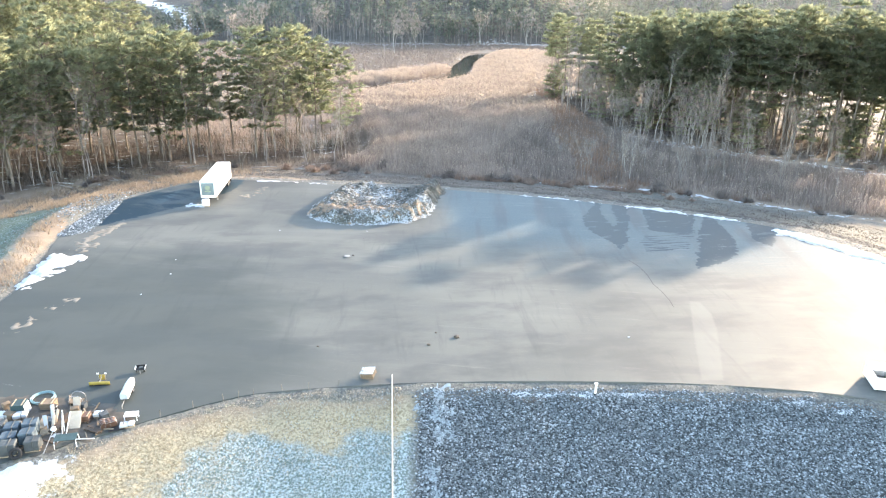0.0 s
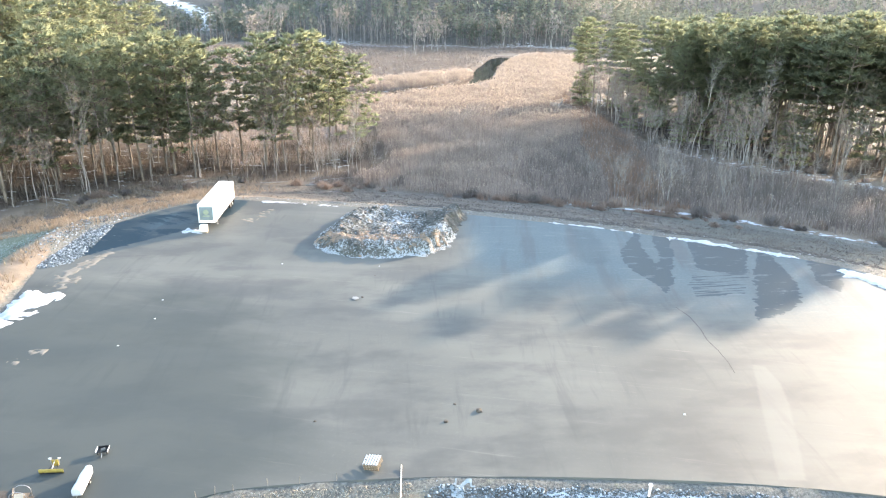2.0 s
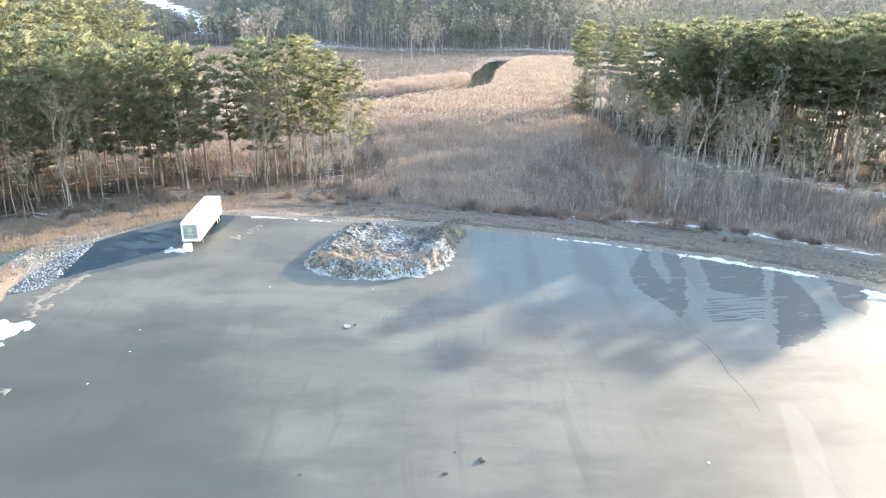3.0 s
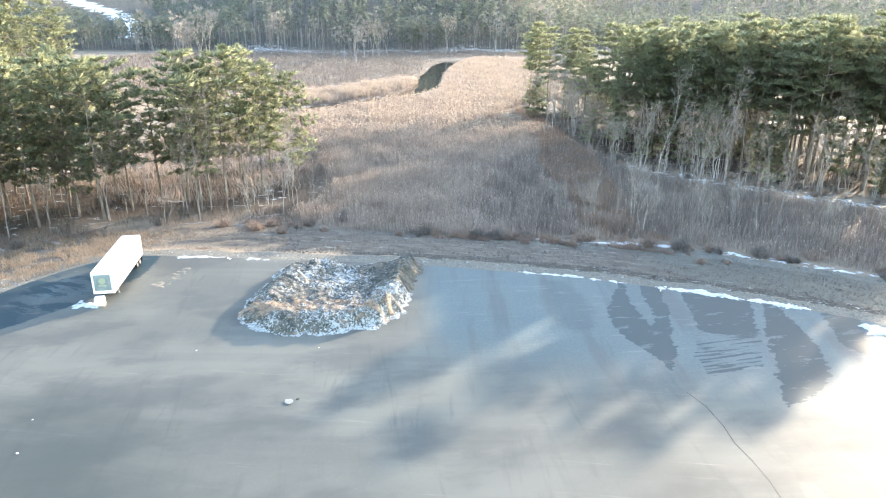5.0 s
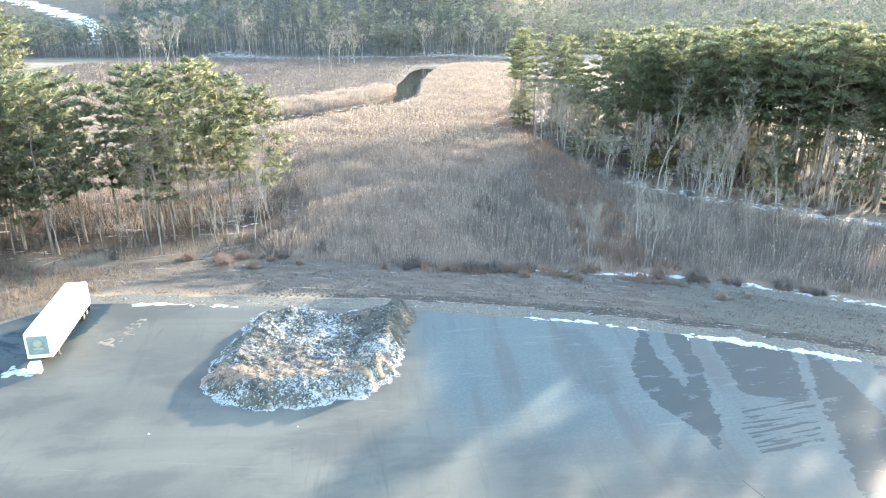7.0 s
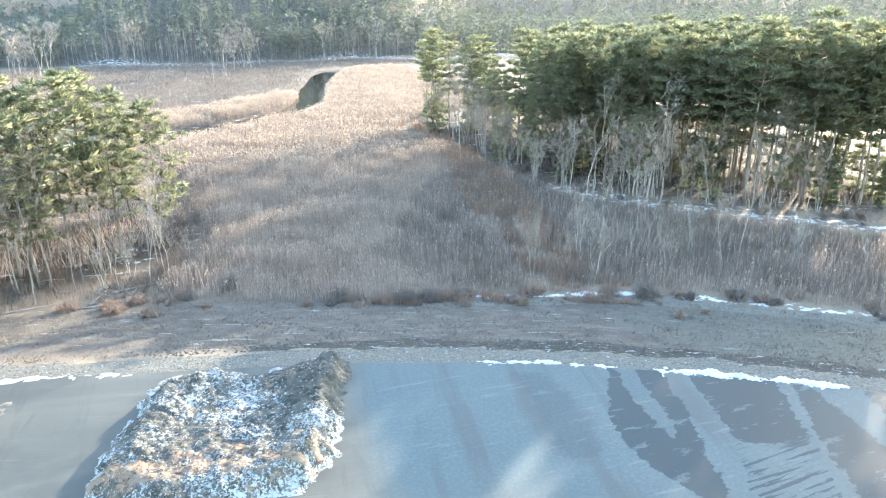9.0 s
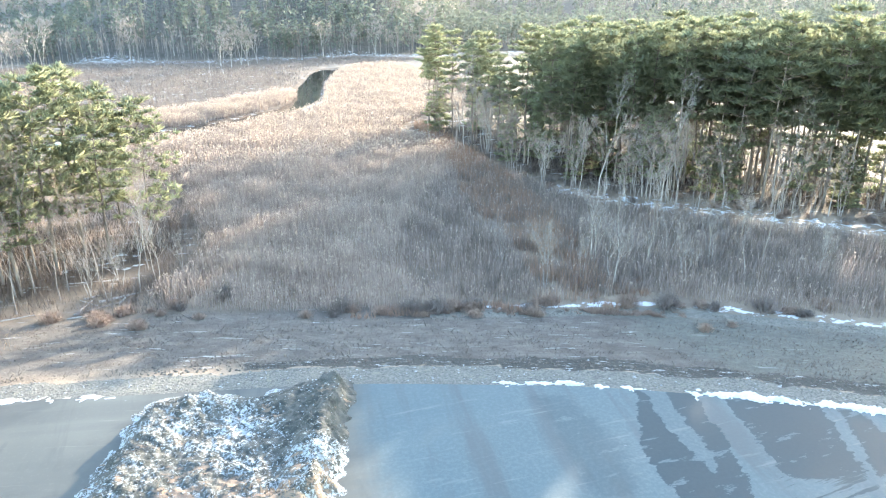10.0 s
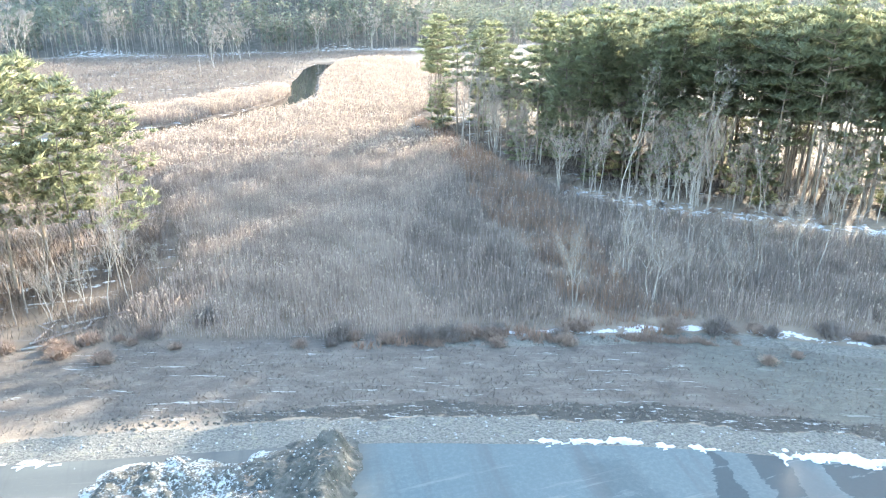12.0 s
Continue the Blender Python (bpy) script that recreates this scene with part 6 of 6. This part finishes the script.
def drum(x, y, mat, label, lying=False):
    t = thing("drum", pose(x, y, 0.3 if lying else 0, 90 if lying else 0, 0, 35), label, "drum", "drums in the yard")
    part("barrel", rodded((0, 0, 0), (0, 0, 0.88), 0.29, sides=20), mat, t)
    bm = bmesh.new()
    for z in (0.03, 0.3, 0.58, 0.86):
        ring(bm, (0, 0, z), 0.29, 0.018)
    part("hoops", bm, STEEL, t)["kind"] = "stuff"


def barrier(x, y, turn):
    t = thing("barrier", pose(x, y, 0, 0, 0, turn), "white wooden A-frame barrier", "barrier")
    part("rail", boxed(2.6, 0.06, 0.2, (0, 0, 0.8), bevel=0.01), WHITE_PLASTIC, t)
    for s in (-1, 1):
        for k in (-1, 1):
            part("leg", rodded((s * 1.0, k * 0.4, 0), (s * 1.0, 0, 0.95), 0.04, sides=6), WHITE_PLASTIC, t)


snow_patch([(-40, 43), (-37.5, 44.5), (-33, 46.4), (-28.6, 49.4), (-26.2, 51.6), (-28.5, 53.4), (-30.5, 54), (-34, 54.6), (-38, 55), (-43, 54)], 0.02, "dark trodden mud between the stacks", 33, MUD, "mud_patch")
yard_cart()
yard_plow()
yard_boat()
coil = thing("hose_coil", pose(-35.8, 54.6, 0, 0, 0, 0), "large coil of pale blue hose lying on the ice", "hose coil")
bm = bmesh.new()
for k in range(4):
    ring(bm, (0.05 * math.sin(k * 2), 0.05 * math.cos(k * 3), 0.06 + 0.08 * k), 1.0 - 0.06 * (k % 3), 0.04, 28, 6, (2 * math.sin(k), 2 * math.cos(k), 0))
part("hose", bm, HOSE, coil)
crate(-36.7, 52.5, 10, 1.1, 1.0, 0.85, "dark teal storage crate", TEAL, TEAL)
leaning_board(-36.0, 52.6, 98, 1.0, 0.95, -10, WHITE_COVER, "white sheet leaning against the teal crate")
crate(-34.6, 53.3, 5, 1.2, 0.9, 0.5, "low brown wooden crate", BROWN, BROWN)
rack(-32.4, 54.0, 8)
leaning_board(-31.9, 52.8, 10, 0.62, 1.2, -28, BOARD, "narrow beige board leaning on the rack")
leaning_board(-30.8, 50.1, 6, 0.95, 1.5, -38, BOARD, "beige board propped up beside the poles")
plank_stack(-32.1, 50.6, -4, 2.6, 5, 3, "stack of dark weathered planks", DARK_WOOD, 3)
plank_stack(-33.6, 50.6, 14, 1.9, 3, 4, "low stack of weathered planks", WOOD, 4)
# pale boards and white poles standing against the planks
for k, (x, y, w, h, tilt, turn) in enumerate(((-32.9, 50.7, 0.28, 1.7, -24, 14), (-32.6, 50.3, 0.22, 1.5, -30, -12), (-33.1, 50.0, 0.30, 1.2, -36, 30), (-32.5, 49.8, 0.24, 1.3, -34, 6))):
    leaning_board(x, y, turn, w, h, tilt, BOARD if k % 2 else WHITE_COVER, "pale narrow board leaning on the planks")
for x, y, bend in ((-31.5, 50.2, 0.5), (-31.2, 49.9, -0.35), (-31.4, 49.6, 0.15)):
    t = thing("pole", pose(x, y, 0, 0, 0, 8), "slim white pole leaning on the plank stack", "pole", "white poles in the yard")
    part("shaft", rodded((0, -0.5, 0), (-bend * 0.6, 0.5, 1.5), 0.045, sides=8), WHITE_PLASTIC, t)
tarp_stack(-37.6, 51.7, 12, 1.1, 0.8, 0.35, WHITE_COVER, "low bundle under a white frosty sheet", 7)
tarp_stack(-36.2, 51.7, 16, 1.1, 0.8, 0.35, WHITE_COVER, "low bundle under a white frosty sheet", 14)
for k, (x, y) in enumerate(((-35.5, 49.3), (-34.1, 49.6), (-35.0, 47.9), (-33.6, 48.2))):
    tarp_stack(x, y, 14, 1.15, 1.05, 0.85 + 0.15 * (k % 2), TARP, "pallet stack under a frosty blue-grey tarp", 5 + k)
tarp_stack(-32.7, 47.3, 14, 1.1, 1.0, 0.9, GREY_TARP, "pallet stack under a dark grey tarp", 9)
tarp_stack(-34.3, 46.6, 14, 1.2, 1.0, 1.0, GREY_TARP, "pallet stack under a dark grey tarp", 18)
tarp_stack(-36.9, 49.6, 10, 1.2, 1.1, 0.8, GREY_TARP, "pallet stack under a dark grey tarp", 19)
tarp_stack(-36.6, 47.7, 12, 1.2, 1.1, 0.9, GREY_TARP, "pallet stack under a dark grey tarp", 20)
leaning_board(-32.7, 49.2, 10, 1.1, 0.5, -55, WOOD, "low tan board propped on edge")
# a trestle under a dark sheet, with its legs and a lamp head
t = thing("trestle_table", pose(-30.3, 47.9, 0, 0, 0, 12), "low trestle table covered by a dark teal sheet", "table")
part("sheet", crumple(boxed(1.7, 0.9, 0.05, (0, 0, 0.72), (5, 0, 0), 0.02), 0.03, 0.4, 3), TEAL, t)
for sx in (-0.8, 0.8):
    for sy in (-0.4, 0.4):
        part("leg", rodded((sx * 1.06, sy * 1.2, 0), (sx, sy, 0.72), 0.03, sides=6), WHITE_PLASTIC, t)
lamp = thing("work_lamp", pose(-31.5, 48.3, 0, 0, 0, 0), "pale work lamp on a slanting pole", "work lamp")
part("pole", rodded((-0.25, -1.5, -0.15), (0, 0.1, 1.1), 0.04, sides=8), STEEL, lamp)
part("prop", rodded((0.3, 0.3, 0), (0, 0.1, 1.1), 0.03, sides=8), STEEL, lamp)
bm = bmesh.new()
bmesh.ops.create_icosphere(bm, subdivisions=2, radius=0.22, matrix=Matrix.Translation((0, 0.1, 1.15)))
part("head", bm, WHITE_PLASTIC, lamp, "round white lamp head")
t = thing("rail", pose(-29.4, 48.5, 0.1, 0, 0, 5), "long pale rail lying by the lip of the slope", "rail")
part("bar", boxed(2.1, 0.07, 0.08, (0, 0, 0), bevel=0.01), WHITE_COVER, t)
tarp_stack(-29.5, 52.0, 12, 0.9, 0.7, 0.3, WHITE_COVER, "small white bundle on the mud", 13)
crate(-30.4, 51.4, 6, 0.75, 0.8, 0.45, "small rust-brown wooden crate", RUST_WOOD, RUST_WOOD)
plank_stack(-29.0, 49.8, 70, 1.5, 2, 3, "low stack of dark brown planks", DARK_WOOD, 5)
for x, y in ((-28.7, 50.8), (-28.3, 50.9), (-28.0, 51.1)):
    drum(x, y, RUST_STEEL, "small rusty steel drum lying down", True)
drum(-33.5, 52.2, BLACK, "dark steel drum among the planks")
mat = thing("mat", pose(-27.3, 50.3, 0.02, 0, 0, 25), "dark rubber mat lying on the ice", "mat")
part("pad", boxed(1.3, 1.0, 0.05, (0, 0, 0), (0, 0, 0), 0.015), BLACK, mat)
t = thing("utility_table", pose(-26.5, 51.6, 0, 0, 0, 10), "low white plastic table by the trailer's drawbar", "table")
part("tabletop", boxed(1.15, 0.8, 0.06, (0, 0, 0.5), bevel=0.015), WHITE_PLASTIC, t)
for sx in (-0.5, 0.5):
    for sy in (-0.33, 0.33):
        part("leg", rodded((sx, sy, 0), (sx, sy, 0.5), 0.035, sides=6), WHITE_PLASTIC, t)
tarp_stack(-26.5, 50.6, 20, 1.2, 0.7, 0.22, WHITE_COVER, "crumpled white sheet over low boards", 11)
tyre = thing("tyre", pose(-33.4, 46.0, 0.5, 75, 0, 20), "worn truck tyre propped against the stacks", "tyre")
bm = bmesh.new()
ring(bm, (0, 0, 0), 0.36, 0.14, 20, 8)
part("tread", bm, RUBBER, tyre)

# odd lengths of timber, sheets and scrap between the stacks
ry = random.Random(61)
for k in range(46):
    x, y = ry.uniform(-38.5, -27.5), ry.uniform(46.5, 54.5)
    if y < 49.4 + (x + 29) * 0.45 or y > 55.5 + (x + 34) * 0.3:
        continue
    kind = ry.random()
    if kind < 0.5:
        t = thing("timber", pose(x, y, 0.02, 0, 0, ry.uniform(-40, 100)), "weathered length of timber lying in the yard", "timber", "loose timber in the yard")
        part("beam", boxed(0.12, ry.uniform(1.0, 2.6), 0.1, (0, 0, 0), (0, 0, 0), 0.01), ry.choice((WOOD, BROWN, DARK_WOOD, DARK_WOOD)), t)
    elif kind < 0.75:
        t = thing("sheet", pose(x, y, 0.03, 0, 0, ry.uniform(0, 90)), "flat sheet of scrap lying in the yard", "sheet", "loose sheets in the yard")
        part("panel", boxed(ry.uniform(0.5, 1.0), ry.uniform(0.6, 1.2), 0.04, (0, 0, 0), (ry.uniform(-6, 6), ry.uniform(-6, 6), 0), 0.008), ry.choice((STEEL, GREY_TARP, BROWN, TEAL, WHITE_COVER)), t)
    else:
        t = thing("bundle", pose(x, y, 0, 0, 0, ry.uniform(0, 90)), "dark wrapped bundle in the yard", "bundle", "bundles in the yard")
        bm = boxed(ry.uniform(0.5, 0.9), ry.uniform(0.5, 0.9), ry.uniform(0.3, 0.7), bevel=0.06)
        bmesh.ops.subdivide_edges(bm, edges=bm.edges[:], cuts=1, use_grid_fill=True)
        part("wrap", crumple(bm, 0.06, 0.3, k), ry.choice((GREY_TARP, TARP, BROWN)), t)

# pallets by the lip of the slope
stack = thing("pallet_stack", pose(-6.5, 59.1, 0.12, 10, -9, -14), "leaning stack of pale slatted pallets by the slope", "pallet stack")
for k in range(4):
    for j in range(6):
        part("slat", boxed(0.14, 1.1, 0.025, ((j - 2.5) * 0.23, 0, 0.11 + k * 0.17), (0, 4, 0)), WHITE_PLASTIC if k == 3 else WOOD, stack)
    for j in (-1, 0, 1):
        part("bearer", boxed(1.25, 0.09, 0.1, (0, j * 0.5, 0.01 + k * 0.17), (0, 4, 0)), BROWN, stack)

# white bin at the far end of the near edge
bin_ = thing("skip_bin", pose(43.2, 58.6, 0, 0, 0, -12), "white open-topped steel bin on the lot", "skip bin")
for s in (-1, 1):
    part("side", boxed(0.06, 3.0, 1.3, (s * 0.95, 0, 0.15), bevel=0.01), WHITE_PAINT, bin_)
    part("end", boxed(1.9, 0.06, 1.3, (0, s * 1.5, 0.15), bevel=0.01), WHITE_PAINT, bin_)
    part("skid", boxed(0.15, 2.9, 0.15, (s * 0.6, 0, 0)), BLACK, bin_)
part("floor", boxed(1.86, 2.96, 0.05, (0, 0, 0.15)), STEEL, bin_)
part("lid", boxed(2.0, 1.5, 0.05, (0, 0.76, 1.47), (3, 0, 0), 0.01), WHITE_PAINT, bin_)

# drain pipe lying down the slope, vent pipe and marker stakes
drain = thing("drain_pipe", Matrix.Identity(4), "long pale plastic pipe lying down the frosty slope", "pipe")
bm = bmesh.new()
line = [(-4.25 + 0.064 * k, 59.2 - k) for k in range(0, 24)]
for (x0, y0), (x1, y1) in zip(line[:-1], line[1:]):
    rod(bm, (x0, y0, land_at(x0, y0) + 0.12 + 0.3 * (y0 > 58.5)), (x1, y1, land_at(x1, y1) + 0.12 + 0.3 * (y1 > 58.5)), 0.055, sides=8)
part("pipe", bm, plain("pale_pipe", (0.62, 0.56, 0.49), 0.5, 0.0, 0.15, 0.9), drain)
vent = thing("vent_pipe", pose(15.2, 57.0, land_at(15.2, 57.0), 0, 0, 0), "white vent pipe standing in the stone slope", "vent pipe")
part("riser", rodded((0, 0, -0.3), (0.05, 0, 1.15), 0.11, sides=14), WHITE_PLASTIC, vent)
part("collar", rodded((0, 0, -0.1), (0.02, 0, 0.16), 0.16, sides=14), BLACK, vent)
part("cap", rodded((0.05, 0, 1.15), (0.05, 0, 1.27), 0.17, sides=14), WHITE_PLASTIC, vent)
first = None
for k, (x, y) in enumerate([(-31.5, 47.1), (-29, 48.8), (-26.6, 50.5), (-24.2, 52.2), (-21.8, 53.7), (-19.4, 54.9), (-18.2, 55.5), (-16.9, 55.9), (-14.4, 56.6), (-12.0, 57.0), (-9.2, 57.5)]):
    m = pose(x, y - 0.2, land_at(x, y - 0.2), 4 * math.sin(k * 3), 5 * math.cos(k * 2), 0)
    if first is None:
        first = thing("stake", m, "thin grey wooden stake along the lip of the slope", "stake", "stakes along the slope")
        part("post", boxed(0.045, 0.04, 0.85, (0, 0, -0.15)), plain("grey_stake", (0.20, 0.18, 0.16), 0.85), first)
    else:
        copy_thing(first, m)


# clods, ice and debris lying on the lot
def lump(name, x, y, size, mat, label, category, seed, flat=0.6):
    bm = bmesh.new()
    bmesh.ops.create_icosphere(bm, subdivisions=3, radius=size / 2)
    for v in bm.verts:
        v.co *= 1 + 0.35 * noise.noise(v.co / (size * 0.3) + Vector((seed, 0, 0)))
        v.co.z = max(v.co.z * flat, -size * 0.12)
    ob = part(name, bm, mat)
    ob.matrix_world = Matrix.Translation((x, y, size * 0.11))
    return tagged(ob, label, category)


SOD = plain("frozen_sod", (0.10, 0.085, 0.07), 0.9, 0.0, 0.4, 0.3)
lump("sod", 2.2, 67.5, 0.6, SOD, "dark frozen sod lying on the ice", "sod", 1)
lump("sod", -0.8, 65.7, 0.38, SOD, "small dark frozen sod on the ice", "sod", 2)
lump("ice_heap", -12.7, 91.5, 0.9, plain("dirty_ice", (0.24, 0.245, 0.24), 0.6), "low smear of dirty ice on the lot", "ice heap", 3, 0.05)
lump("sod", -11.9, 92.0, 0.3, SOD, "small dark clod beside the dirty ice", "sod", 5)
rl = random.Random(40)
for k in range(9):
    x, y = rl.uniform(-46, 30), rl.uniform(64, 104)
    lump("ice_lump", x, y, rl.uniform(0.12, 0.26), SNOW_MAT if k % 3 else SOD, "small lump of ice on the lot" if k % 3 else "small dark clod on the lot", "ice lump" if k % 3 else "clod", k + 10, 0.5)

# fallen logs at the edge of the woods
for k in range(16):
    x, y = rl.uniform(-80, -22), 0
    y = 158 + (x + 50) * 0.45 + rl.uniform(-4, 7)
    t = rl.uniform(0, math.pi)
    length = rl.uniform(3, 8)
    a, b = Vector((x, y, 0)), Vector((x + math.cos(t) * length, y + math.sin(t) * length, 0))
    a.z, b.z = land_at(a.x, a.y) + 0.15, land_at(b.x, b.y) + 0.25
    log = part("log", rodded(a, b, rl.uniform(0.12, 0.22), 0.07, sides=8), GREY_BARK if k % 2 else PALE_BARK)
    tagged(log, "fallen grey log among the brush", "log", "fallen logs")
